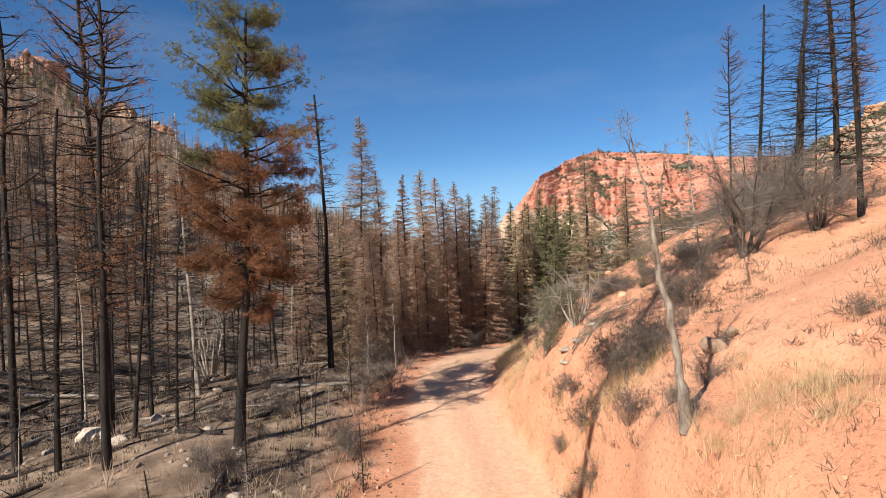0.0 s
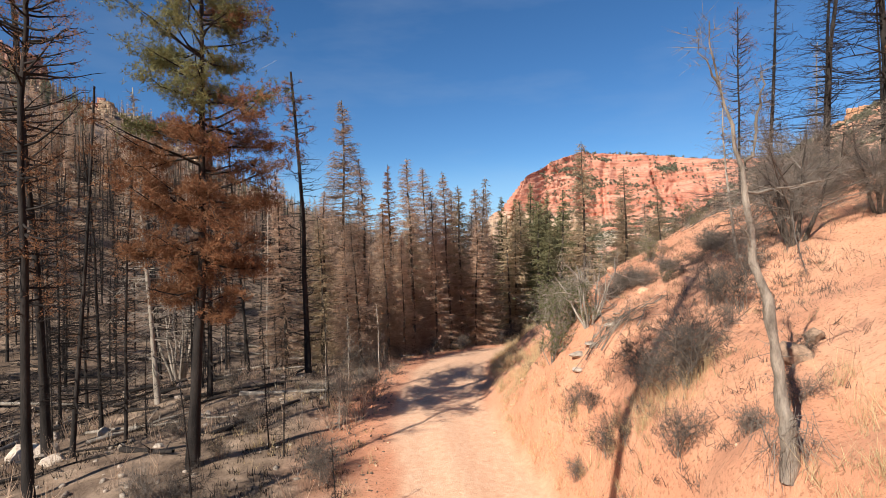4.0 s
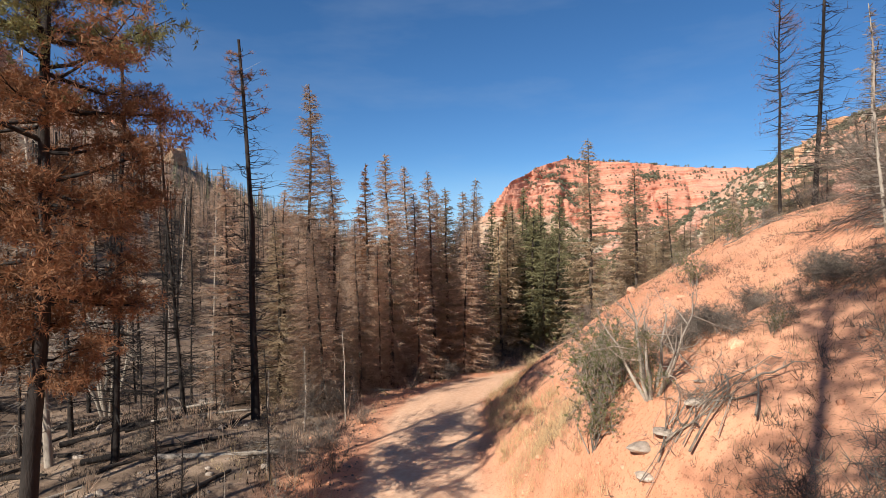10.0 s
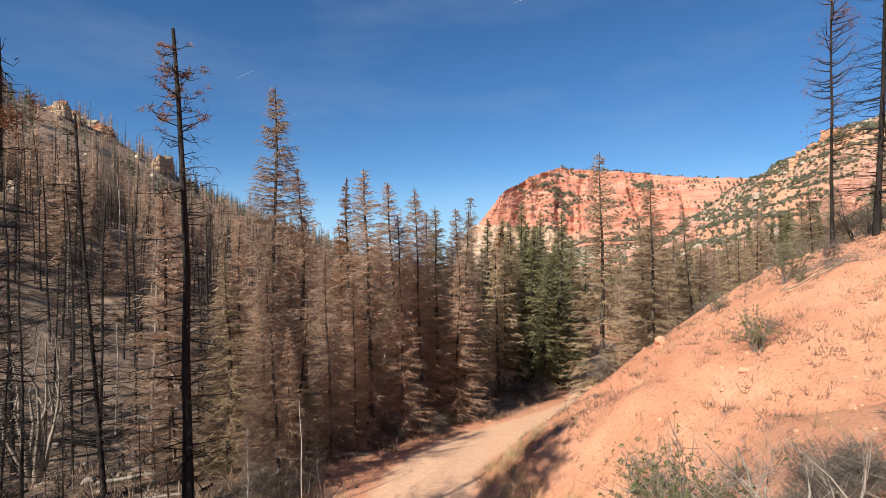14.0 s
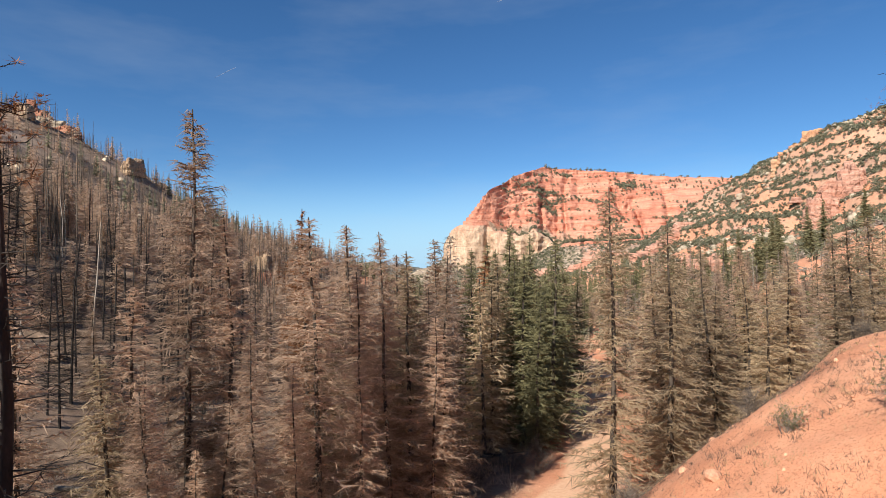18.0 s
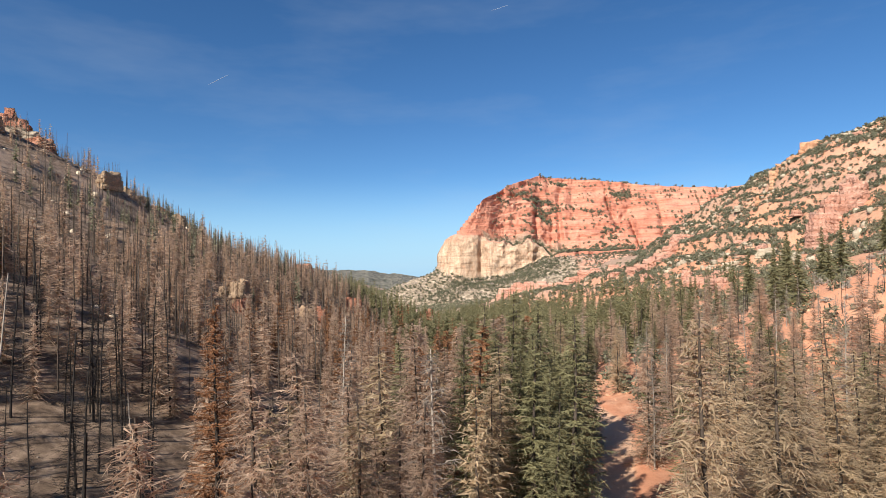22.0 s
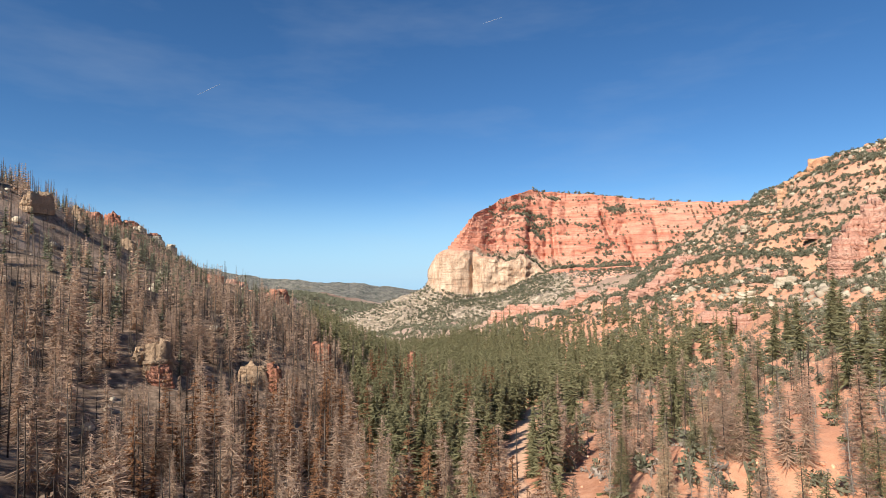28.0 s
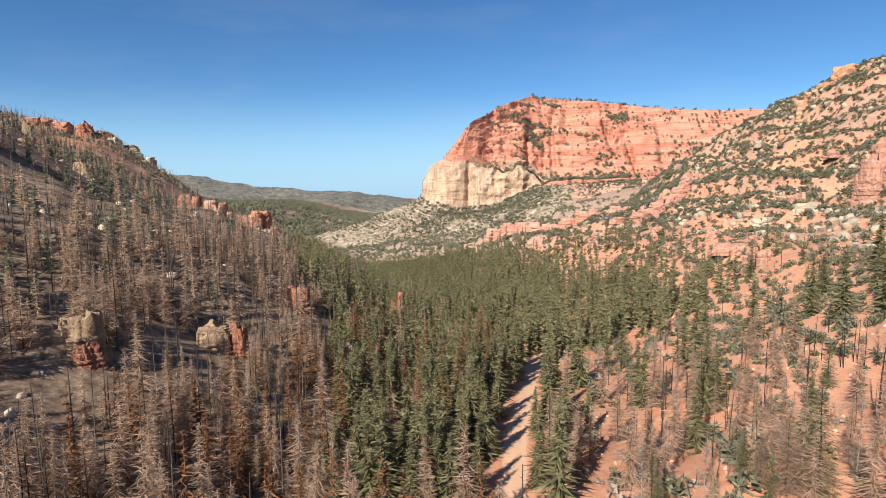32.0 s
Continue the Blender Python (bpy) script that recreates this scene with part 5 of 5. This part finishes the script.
# ---- rock outcrops ----
def outcrop(name, label, x, y, w, d, h, mat, seed, turn=0.0, taper=0.25, sink=1.5, layers=7):
    """A weathered block of layered rock: stepped ledges, upright cracks and a broken flat top."""
    r = np.random.default_rng(seed)
    n = 52
    a = np.linspace(0, 2 * np.pi, n, endpoint=False)
    zs, rs, lay = [], [], []
    edges = np.r_[0, np.sort(r.uniform(0.08, 0.95, layers - 1)), 1.0]
    for k in range(layers):
        wide = (1 - taper * edges[k]) * r.uniform(0.92, 1.03)
        lo, hi = edges[k], edges[k + 1]
        for u, q in ((0.0, 0.97), (0.18, 1.0), (0.82, 0.99), (1.0, 0.96)):
            zs.append(lo + (hi - lo) * u)
            rs.append(wide * q)
            lay.append(k)
    zs.append(1.0)
    rs.append(0.1)
    lay.append(layers)
    zs, rs, lay = np.array(zs), np.array(rs), np.array(lay, float)
    A, Z = np.meshgrid(a, zs)
    R0, LAY = np.meshgrid(a * 0, rs)[1], np.meshgrid(a * 0, lay)[1]
    sq = (np.abs(np.cos(A)) ** 5 + np.abs(np.sin(A)) ** 5) ** -0.2
    cx, cy = np.cos(A) * 3, np.sin(A) * 3
    crack = np.exp(-(fbm(cx + 0.15 * LAY, cy, 1.5, 3, seed + 5) / 0.09) ** 2)
    R = sq * R0 * (1 - 0.22 * crack) * (1 + 0.14 * fbm(cx, cy, 2.2, 3, seed + 8)) * (1 + 0.09 * fbm(cx + 7 * LAY, cy, 0.9, 3, seed + 9))
    top = 1 + 0.38 * fbm(cx, cy, 2.4, 3, seed + 7) * smooth(0.35, 1, Z)
    v = np.stack([R * np.cos(A) * w / 2, R * np.sin(A) * d / 2, Z * h * top], -1).reshape(-1, 3)
    k = len(zs)
    i, j = np.meshgrid(np.arange(n), np.arange(k - 1))
    f = np.stack([j * n + i, j * n + (i + 1) % n, (j + 1) * n + (i + 1) % n, (j + 1) * n + i], -1).reshape(-1, 4)
    ob = new(name, mesh_of(name, v, f, mat))
    ob.matrix_basis = Matrix.Translation((x, y, ground_z(x, y) - sink)) @ Matrix.Rotation(turn, 4, "Z")
    return tagged(ob, label, "rock", "rock outcrops")


outcrop("rock_tower", "pale cream rock tower on the burnt slope", -48.0, 199, 6.2, 5.5, 8.6, CREAM_ROCK, 11, 0.3, 0.15, 1.5, 4)
outcrop("rock_tower", "broken red foot of the pale rock tower", -47.0, 196.5, 6, 5, 4.5, RED_ROCK, 5, 0.7, 0.4)
outcrop("rock_tower", "low pale shoulder beside the rock tower", -53, 204, 6, 5, 4.5, CREAM_ROCK, 7, 0.9, 0.3)
outcrop("rock_tower", "pale rock tower with a red shaded side", -35.5, 229, 8, 7, 7.5, CREAM_ROCK, 13, 0.4, 0.1)
outcrop("rock_tower", "red rock pillar beside the pale tower", -30.0, 230, 4, 5, 8.5, RED_ROCK, 17, 0, 0.05)
outcrop("rock_tower", "small pale pillar among the spruces", -4.5, 241, 4.5, 4.5, 9, CREAM_ROCK, 23)
outcrop("rock_tower", "small red pillar among the spruces", 8, 300, 6, 5, 13, RED_ROCK, 27)
outcrop("rock_fin", "red rock fin on the far burnt slope", -24, 275, 8, 5, 7, RED_ROCK, 29)
for k in range(8):
    outcrop("red_butte", "weathered red rock buttress across the valley", -132 + 8 * k + rng.uniform(-2, 2), 490 - 3 * k + rng.uniform(-6, 6), 19, 16, rng.uniform(11, 17), PINK_ROCK if k % 3 else RED_ROCK, 200 + k, k * 0.7, 0.3, 3)
for k in range(9):
    outcrop("red_butte", "castle-like red rock buttress on the hill", 252 + 7 * k + rng.uniform(-2, 2), 372 + 4 * k + rng.uniform(-5, 5), rng.uniform(9, 14), 12, rng.uniform(13, 23), PINK_ROCK, 300 + k, k * 0.4, 0.12, 4, 10)
for k in range(7):
    outcrop("pink_ledge", "banded pink and white ledge on the red hill", 192 + 12 * k, 506 + 8 * k, 28, 13, rng.uniform(9, 13), PINK_ROCK, 340 + k, 0.5 + rng.normal(0, 0.2), 0.18, 4, 8)
for k in range(9):
    outcrop("red_ledge", "stepped red ledges running down to the valley", 104 + 12 * k, 640 - 9 * k, 30, 20, rng.uniform(9, 16), PINK_ROCK, 380 + k, -0.6 + rng.normal(0, 0.25), 0.35, 4, 8)
for k in range(9):
    outcrop("limestone_ledge", "pale orange cliff band high on the hill", 335 + 17 * k, 556 + 5 * k + rng.uniform(-5, 5), 34, 14, rng.uniform(12, 19), ORANGE_ROCK, 520 + k, 0.3 + rng.normal(0, 0.25), 0.2, 12.5, 6)
for k in range(26):
    x, y = rng.uniform(150, 420), rng.uniform(290, 560)
    outcrop("red_ledge", "broken red ledge on the juniper slope", x, y, rng.uniform(8, 22), rng.uniform(6, 11), rng.uniform(3, 8), PINK_ROCK if k % 3 else LIMESTONE, 560 + k, 0.4 + rng.normal(0, 0.5), 0.3, 2, 5)
for k in range(5):
    outcrop("red_butte", "tall red cliff on the burnt skyline ridge", -244 - 8 * k + rng.uniform(-3, 3), 300 + 16 * k, 25, 20, rng.uniform(19, 26), RED_ROCK if k % 2 else PINK_ROCK, 640 + k, k * 0.8, 0.3, 4, 9)
for k in range(4):
    outcrop("red_butte", "red rock knob on the skyline ridge", -268 - 9 * k + rng.uniform(-3, 3), 432 + 8 * k, 17, 16, rng.uniform(17, 25), RED_ROCK, 420 + k, k, 0.25, 4)
for k in range(5):
    outcrop("red_butte", "red rock knob on the far skyline ridge", -306 - 15 * k + rng.uniform(-3, 3), 765 - 12 * k, 34, 24, rng.uniform(15, 20), RED_ROCK, 470 + k, k, 0.35, 13)
for k in range(9):
    outcrop("pale_ledge", "pale cliff band below the far ridge", -205 - 13 * k, 800 - 6 * k, 26, 16, rng.uniform(10, 14), LIMESTONE, 490 + k, k, 0.3, 5)
for k in range(9):
    outcrop("pale_ledge", "pale limestone ledge high on the burnt slope", -170 - 11 * k, 300 + 12 * k + rng.uniform(-12, 12), 20, 11, rng.uniform(6, 10), LIMESTONE if k % 3 else RED_ROCK, 600 + k, rng.uniform(-0.5, 0.5), 0.25, 5)
for k in range(14):
    outcrop("pale_ledge", "pale limestone ledge on the burnt slope", -120 - rng.uniform(0, 130), 170 + rng.uniform(0, 260), rng.uniform(6, 14), rng.uniform(5, 9), rng.uniform(3, 8), CREAM_ROCK, 450 + k, rng.uniform(0, 3))


# ---- boulders, fallen logs, brush piles ----
def boulder_mesh(name, seed, mat, rough=0.35):
    r = np.random.default_rng(seed)
    bm = bmesh.new()
    bmesh.ops.create_icosphere(bm, subdivisions=2, radius=1)
    ax = r.uniform(0.6, 1.2, 3)
    for v in bm.verts:
        v.co *= 1 + rough * noise.noise(v.co * 1.3 + Vector((seed * 3.7, 0, 0))) + 0.12 * noise.noise(v.co * 4 + Vector((0, seed, 0)))
        v.co = Vector((v.co.x * ax[0], v.co.y * ax[1], v.co.z * ax[2] * 0.7))
    me = bpy.data.meshes.new(name)
    bm.to_mesh(me)
    bm.free()
    me.materials.append(mat)
    return me


STONES = [boulder_mesh("boulder", k, STONE) for k in range(5)]
CRUSTED = [boulder_mesh("boulder", 21 + k, CRUST, 0.5) for k in range(2)]
REDSTONES = [boulder_mesh("boulder", 10 + k, REDSTONE) for k in range(4)]


def put_boulder(x, y, size, k, red=False):
    pool = REDSTONES if red else STONES
    ob = new("boulder", pool[k % len(pool)])
    ob.matrix_basis = Matrix.Translation((x, y, ground_z(x, y) + size * 0.15)) @ Matrix.Rotation(k * 1.7, 4, "Z") @ Matrix.Scale(size, 4)
    return tagged(ob, "weathered red sandstone boulder on the ground" if red else "pale grey limestone boulder on burnt ground", "boulder", "boulders")


r5 = np.random.default_rng(31)
for k in range(34):
    x, y = r5.uniform(-26, -5), r5.uniform(14, 62)
    put_boulder(x, y, r5.uniform(0.1, 0.32), k)
for k in range(9):
    put_boulder(-17.5 + r5.normal(0, 1.3), 27.0 + r5.normal(0, 1.5), r5.uniform(0.25, 0.65), k)
for k in range(26):
    o = r5.uniform(4, 20)
    y = r5.uniform(12, 52)
    put_boulder(float(road_x(y)) + o, y, r5.uniform(0.08, 0.28), k, True)
for x, y, size, k in ((4.2, 22.0, 0.34, 2), (4.0, 21.4, 0.25, 3), (4.6, 21.8, 0.26, 1), (5.2, 21.8, 0.2, 4), (5.6, 22.3, 0.16, 0)):
    slab = put_boulder(x, y, size, k)
    slab.matrix_basis = slab.matrix_basis @ Matrix.Diagonal((1.35, 1.0, 0.42, 1))
for x, y, size, k in ((6.3, 13.6, 0.3, 0), (6.8, 13.9, 0.26, 1)):
    crust = new("boulder", CRUSTED[k])
    crust.matrix_basis = Matrix.Translation((x, y, ground_z(x, y) + size * 0.25)) @ Euler((0.3, 0.5, k * 1.3)).to_matrix().to_4x4() @ Matrix.Diagonal((size * 1.2, size * 0.8, size * 1.2, 1))
    tagged(crust, "dark grey-brown boulder half sunk in the red bank", "boulder", "boulders")


def fallen_log(x, y, length, turn, radius, pale, seed):
    r = np.random.default_rng(seed)
    dx, dy = math.cos(turn) * length / 2, math.sin(turn) * length / 2
    t = np.linspace(-1, 1, 7)
    px, py = x + dx * t, y + dy * t
    g = ground(px, py)
    line = np.polyval(np.polyfit(t, g, 1), t)
    pz = line + max(0.0, float((g - line).max()) * 0.6) + radius * 0.6
    s = Soup()
    p = np.stack([px - x, py - y, pz - pz[3]], 1) + r.normal(0, 0.03, (7, 3))
    s.tube(p, np.linspace(radius, radius * 0.45, 7), 7)
    for q in range(5):
        c = p[r.integers(1, 6)]
        s.tube([c, c + r.normal(0, 0.3, 3) + [0, 0, 0.25]], [radius * 0.3, 0.008], 3)
    ob = new("fallen_log", s.mesh("fallen_log", GREY_WOOD if pale else CHAR, True))
    ob.location = (x, y, pz[3])
    return tagged(ob, "pale weathered log lying on burnt ground" if pale else "charred black log lying on burnt ground", "log", "fallen logs")


for k in range(140):
    y = r5.uniform(12, 75)
    fallen_log(float(road_x(y)) - r5.uniform(7, 36), y, r5.uniform(2, 8), r5.uniform(-0.5, 0.7) + (1.4 if k % 4 == 0 else 0), r5.uniform(0.07, 0.17), k % 3 == 0, k)


def branch_heap(x, y, n, size, seed, label, aim=0.6):
    """Curved forked dead branches thrown together, their butts mostly one way."""
    r = np.random.default_rng(seed)
    z00 = ground_z(x, y)
    heap = thing("dead_branch_heap", label, "dead branches")
    heap.location = (x, y, z00)
    for q in range(n):
        s = Soup()
        a = r.normal(aim, 0.55) + (math.pi if r.random() < 0.3 else 0)
        L = size * r.uniform(0.5, 1.3)
        c = r.normal(0, 0.3 * size, 2)
        m = 6
        t = np.linspace(-0.5, 0.5, m)
        bow = r.normal(0, 0.12) * L
        px = c[0] + math.cos(a) * L * t - math.sin(a) * bow * (1 - 4 * t * t)
        py = c[1] + math.sin(a) * L * t + math.cos(a) * bow * (1 - 4 * t * t)
        pz = ground(x + px, y + py) - z00 + r.uniform(0.03, 0.3) + 0.12 * np.abs(t) * r.uniform(-0.3, 1.5) + r.normal(0, 0.025, m)
        p = np.stack([px, py, pz], 1)
        rad = 0.008 + 0.022 * r.random() ** 2
        s.tube(p, np.linspace(rad, rad * 0.25, m), 5)
        for g in range(4):
            b = p[r.integers(1, m)]
            d = np.array([math.cos(a), math.sin(a), 0.1]) + r.normal(0, 0.55, 3) * [1, 1, 0.5]
            e = b + d * L * r.uniform(0.12, 0.3)
            s.tube([b, (b + e) / 2 + r.normal(0, 0.04, 3), e], [rad * 0.45, rad * 0.3, 0.004], 3)
            k = np.repeat(e[None], 5, 0)
            s.blades(k, k + d * 0.15 + r.normal(0, 0.16, k.shape), np.full(5, 0.01), r)
        part("branch", s.mesh("branch", GREY_BARK), heap)
    return heap


branch_heap(5.05, 21.6, 34, 1.15, 4, "heap of grey dead branches on the red bank", 0.75)
branch_heap(5.9, 21.3, 7, 1.5, 14, "long pale dead branches lying across the bank", -0.4)
branch_heap(15.5, 37.2, 22, 1.8, 5, "heap of dead branches on the spur crest")
branch_heap(-7.5, 33.0, 22, 1.5, 6, "heap of scorched branches beside the road")


# ---- grass, pebbles, low brush: beyond count ----
def tuft_stuff(name, label, n, box, offs, mat, height, seed, blades=12, width=0.018, flare=0.42):
    r = np.random.default_rng(seed)
    x, y = r.uniform(box[0], box[1], n), r.uniform(box[2], box[3], n)
    o = x - road_x(y)
    ok = (o > offs[0]) & (o < offs[1]) & (vnoise(x / 2.3, y / 2.3, seed) > 0.42)
    x, y = x[ok], y[ok]
    z = ground(x, y)
    b = np.repeat(np.stack([x, y, z], 1), blades, 0)
    b = b + r.normal(0, 0.09, b.shape) * [1, 1, 0]
    d = r.normal(0, flare, b.shape) + [0, 0, 1]
    h = np.repeat(height * r.uniform(0.4, 1.3, len(x)), blades)[:, None]
    s = Soup()
    s.blades(b - [0, 0, 0.03], b + d * h, np.full(len(b), width), r)
    return tagged(new(name, s.mesh(name, mat)), label, "grass", kind="stuff")


tuft_stuff("dry_grass", "tufts of straw-coloured dry grass on the bank", 2600, (3, 40, 6, 56), (2.9, 20), STRAW, 0.2, 51, 20, 0.007, 0.6)
tuft_stuff("bank_foot_grass", "thick dry grass along the foot of the bank", 5600, (2, 12, 8, 42), (2.6, 5.4), STRAW, 0.36, 57, 26, 0.008, 0.5)
tuft_stuff("bank_weeds", "low brown weeds on the red bank", 14000, (3, 38, 6, 60), (3.2, 28), SCORCHED, 0.1, 52, 14, 0.014, 1.0)
tuft_stuff("bank_dark_weeds", "small dark dead weeds on the red bank", 5200, (3, 34, 8, 58), (3.2, 24), SCORCHED, 0.09, 59, 18, 0.012, 1.3)
tuft_stuff("roadside_grass", "dry grass and weeds along the road edge", 2600, (-12, 8, 6, 64), (-9, -2.7), STRAW, 0.28, 53, 10)
tuft_stuff("burnt_undergrowth", "scorched undergrowth on the burnt forest floor", 8000, (-50, -3, 8, 80), (-44, -3.2), SCORCHED, 0.36, 54, 12, 0.011)
tuft_stuff("charred_litter", "charred sticks and litter on the burnt forest floor", 15000, (-45, -3, 8, 75), (-40, -3.4), CHAR, 0.22, 58, 6, 0.03)
tuft_stuff("brown_undergrowth", "brown scorched seedlings under the burnt trees", 4200, (-40, 25, 14, 110), (-26, -3.0), BROWN_TWIG, 0.8, 55, 9, 0.03)


def chips(name, label, n, box, keep, mat, low, high, seed, category="stones"):
    r = np.random.default_rng(seed)
    x, y = r.uniform(box[0], box[1], n), r.uniform(box[2], box[3], n)
    ok = keep(x, y, x - road_x(y), r.random(n))
    x, y = x[ok], y[ok]
    z = ground(x, y)
    g = (1 + 5 ** 0.5) / 2
    ball = np.array([[-1, g, 0], [1, g, 0], [-1, -g, 0], [1, -g, 0], [0, -1, g], [0, 1, g], [0, -1, -g], [0, 1, -g], [g, 0, -1], [g, 0, 1], [-g, 0, -1], [-g, 0, 1]]) / 1.9
    f = np.array([[0, 11, 5], [0, 5, 1], [0, 1, 7], [0, 7, 10], [0, 10, 11], [1, 5, 9], [5, 11, 4], [11, 10, 2], [10, 7, 6], [7, 1, 8], [3, 9, 4], [3, 4, 2], [3, 2, 6], [3, 6, 8], [3, 8, 9], [4, 9, 5], [2, 4, 11], [6, 2, 10], [8, 6, 7], [9, 8, 1]])
    m = len(x)
    size = low * (high / low) ** r.random(m)
    v = ball[None] * size[:, None, None] * r.uniform(0.75, 1.15, (m, 12, 1)) * r.uniform(0.6, 1.2, (m, 1, 3)) + np.stack([x, y, z], 1)[:, None]
    faces = (f[None] + 12 * np.arange(m)[:, None, None]).reshape(-1, 3)
    return tagged(new(name, mesh_of(name, v.reshape(-1, 3), faces, mat)), label, category, kind="stuff")


chips("road_gravel", "loose red stones along road and bank", 5200, (-8, 30, 5, 60), lambda x, y, o, u: (np.abs(o) > 2.0) & (u < np.where(o < 0, 0.7, 0.6)) & (o > -5), REDSTONE, 0.02, 0.11, 61)
chips("verge_litter", "dark twigs and leaf litter on the road verge", 3600, (-9, 2, 8, 48), lambda x, y, o, u: (o < -2.3) & (o > -4.6) & (u < 0.9), SCORCHED, 0.02, 0.07, 66, "litter")
chips("burnt_ground_stones", "pale stones scattered over the burnt ground", 2600, (-50, -4, 10, 90), lambda x, y, o, u: o < -4, STONE, 0.04, 0.17, 62)
chips("white_hill_rocks", "white limestone blocks scattered over the hill", 7000, (150, 560, 250, 720), lambda x, y, o, u: (o > 120) & (u < 0.1 + 0.7 * smooth(0.0, 0.35, fbm(x, y, 55, 3, 131))), LIMESTONE, 0.7, 3.4, 63)
chips("burnt_slope_rocks", "pale rocks among the poles of the burnt slope", 3000, (-330, -40, 110, 560), lambda x, y, o, u: (o < -45) & (u < 0.15 + 0.6 * smooth(0.1, 0.4, fbm(x, y, 45, 3, 133))), LIMESTONE, 0.5, 2.2, 64)
chips("slope_stones", "pale and pink stones over the lower red slopes", 9000, (20, 220, 100, 400), lambda x, y, o, u: (o > 6) & (u < 0.25 + 0.5 * fbm(x, y, 20, 3, 135)), REDSTONE, 0.15, 0.6, 65)


# ---- low scrub over the slopes ----
x, y, z, s = field(1500, (20, 180, 120, 350), lambda x, y, o, u: (o > 8) & (u < 0.5 + 0.5 * fbm(x, y, 30, 3, 181)), 21, 0.4, 1.1)
scatter("slope_junipers", "rounded green junipers on the lower red slope", "trees", bush_fine, JUNIPER, x, y, z, s * 2.4)
x, y, z, s = field(26000, (20, 560, 90, 700), lambda x, y, o, u: (o > 6) & (u < 0.26 + 0.45 * fbm(x, y, 30, 3, 161)), 8, 0.25, 0.9)
scatter("bare_scrub", "leafless grey scrub over the red slopes", "scrub", bush_low, GREY_TWIG, x, y, z, s * 1.9, 0.8)
x, y, z, s = field(26000, (20, 560, 90, 700), lambda x, y, o, u: (o > 6) & (u < 0.16 + 0.4 * fbm(x, y, 25, 3, 163)), 9, 0.25, 0.9)
scatter("olive_scrub", "olive-green scrub over the red slopes", "scrub", bush_low, SAGE, x, y, z, s * 1.7, 0.8)
x, y, z, s = field(5000, (-330, -30, 60, 520), lambda x, y, o, u: (o < -40) & (u < 0.3 + 0.3 * fbm(x, y, 40, 3, 165)), 10, 0.3, 1.0)
scatter("scorched_scrub", "scorched brown scrub on the burnt hillside", "scrub", bush_low, BROWN_TWIG, x, y, z, s * 1.5, 0.7)
x, y, z, s = field(22000, (-420, 300, 540, 1500), lambda x, y, o, u: u < 0.4 + 0.5 * fbm(x, y, 40, 3, 167), 11, 0.4, 1.1)
scatter("valley_junipers", "junipers on the pale slopes below the mesa", "trees", bush_low, JUNIPER, x, y, z, s * 3.4)


r12 = np.random.default_rng(12)
x, y = r12.uniform(-1000, 150, 15000), r12.uniform(1250, 2600, 15000)
ok = r12.random(15000) < 0.5 + 0.5 * fbm(x, y, 90, 3, 171)
x, y = x[ok], y[ok]
col_i, row_i = np.clip(np.searchsorted(gx, x) - 1, 0, nx - 2), np.clip(np.searchsorted(gy, y) - 1, 0, ny - 2)
fu, fv = (x - gx[col_i]) / (gx[col_i + 1] - gx[col_i]), (y - gy[row_i]) / (gy[row_i + 1] - gy[row_i])
z = (GZ[row_i, col_i] * (1 - fu) + GZ[row_i, col_i + 1] * fu) * (1 - fv) + (GZ[row_i + 1, col_i] * (1 - fu) + GZ[row_i + 1, col_i + 1] * fu) * fv
scatter("lower_canyon_woods", "dark woods on the slopes of the lower canyon", "trees", bush_low, JUNIPER, x, y, z - 0.5, r12.uniform(3.5, 8.0, len(x)))


# ---- thin vapour trails, far off in the sky ----
def contrail(a, b):
    """A short white streak between two places, thickest in the middle."""
    p = np.array(a) + (np.array(b) - np.array(a)) * np.linspace(0, 1, 6)[:, None]
    t = Soup()
    t.tube(p, [0.4, 0.9, 1.2, 1.2, 1.0, 0.5], 5)
    return tagged(new("contrail", t.mesh("contrail", VAPOUR, True)), "short thin white vapour trail in the blue sky", "contrail", kind="structure")


VAPOUR = mottled("vapour", (0.26, 0.28, 0.31), (0.32, 0.34, 0.37), 0.01, 1.0, 0.0, 0.01, 0.05)
contrail((-1378, 3837, 1252), (-1238, 3859, 1334))
contrail((544, 3845, 1779), (669, 3811, 1809))
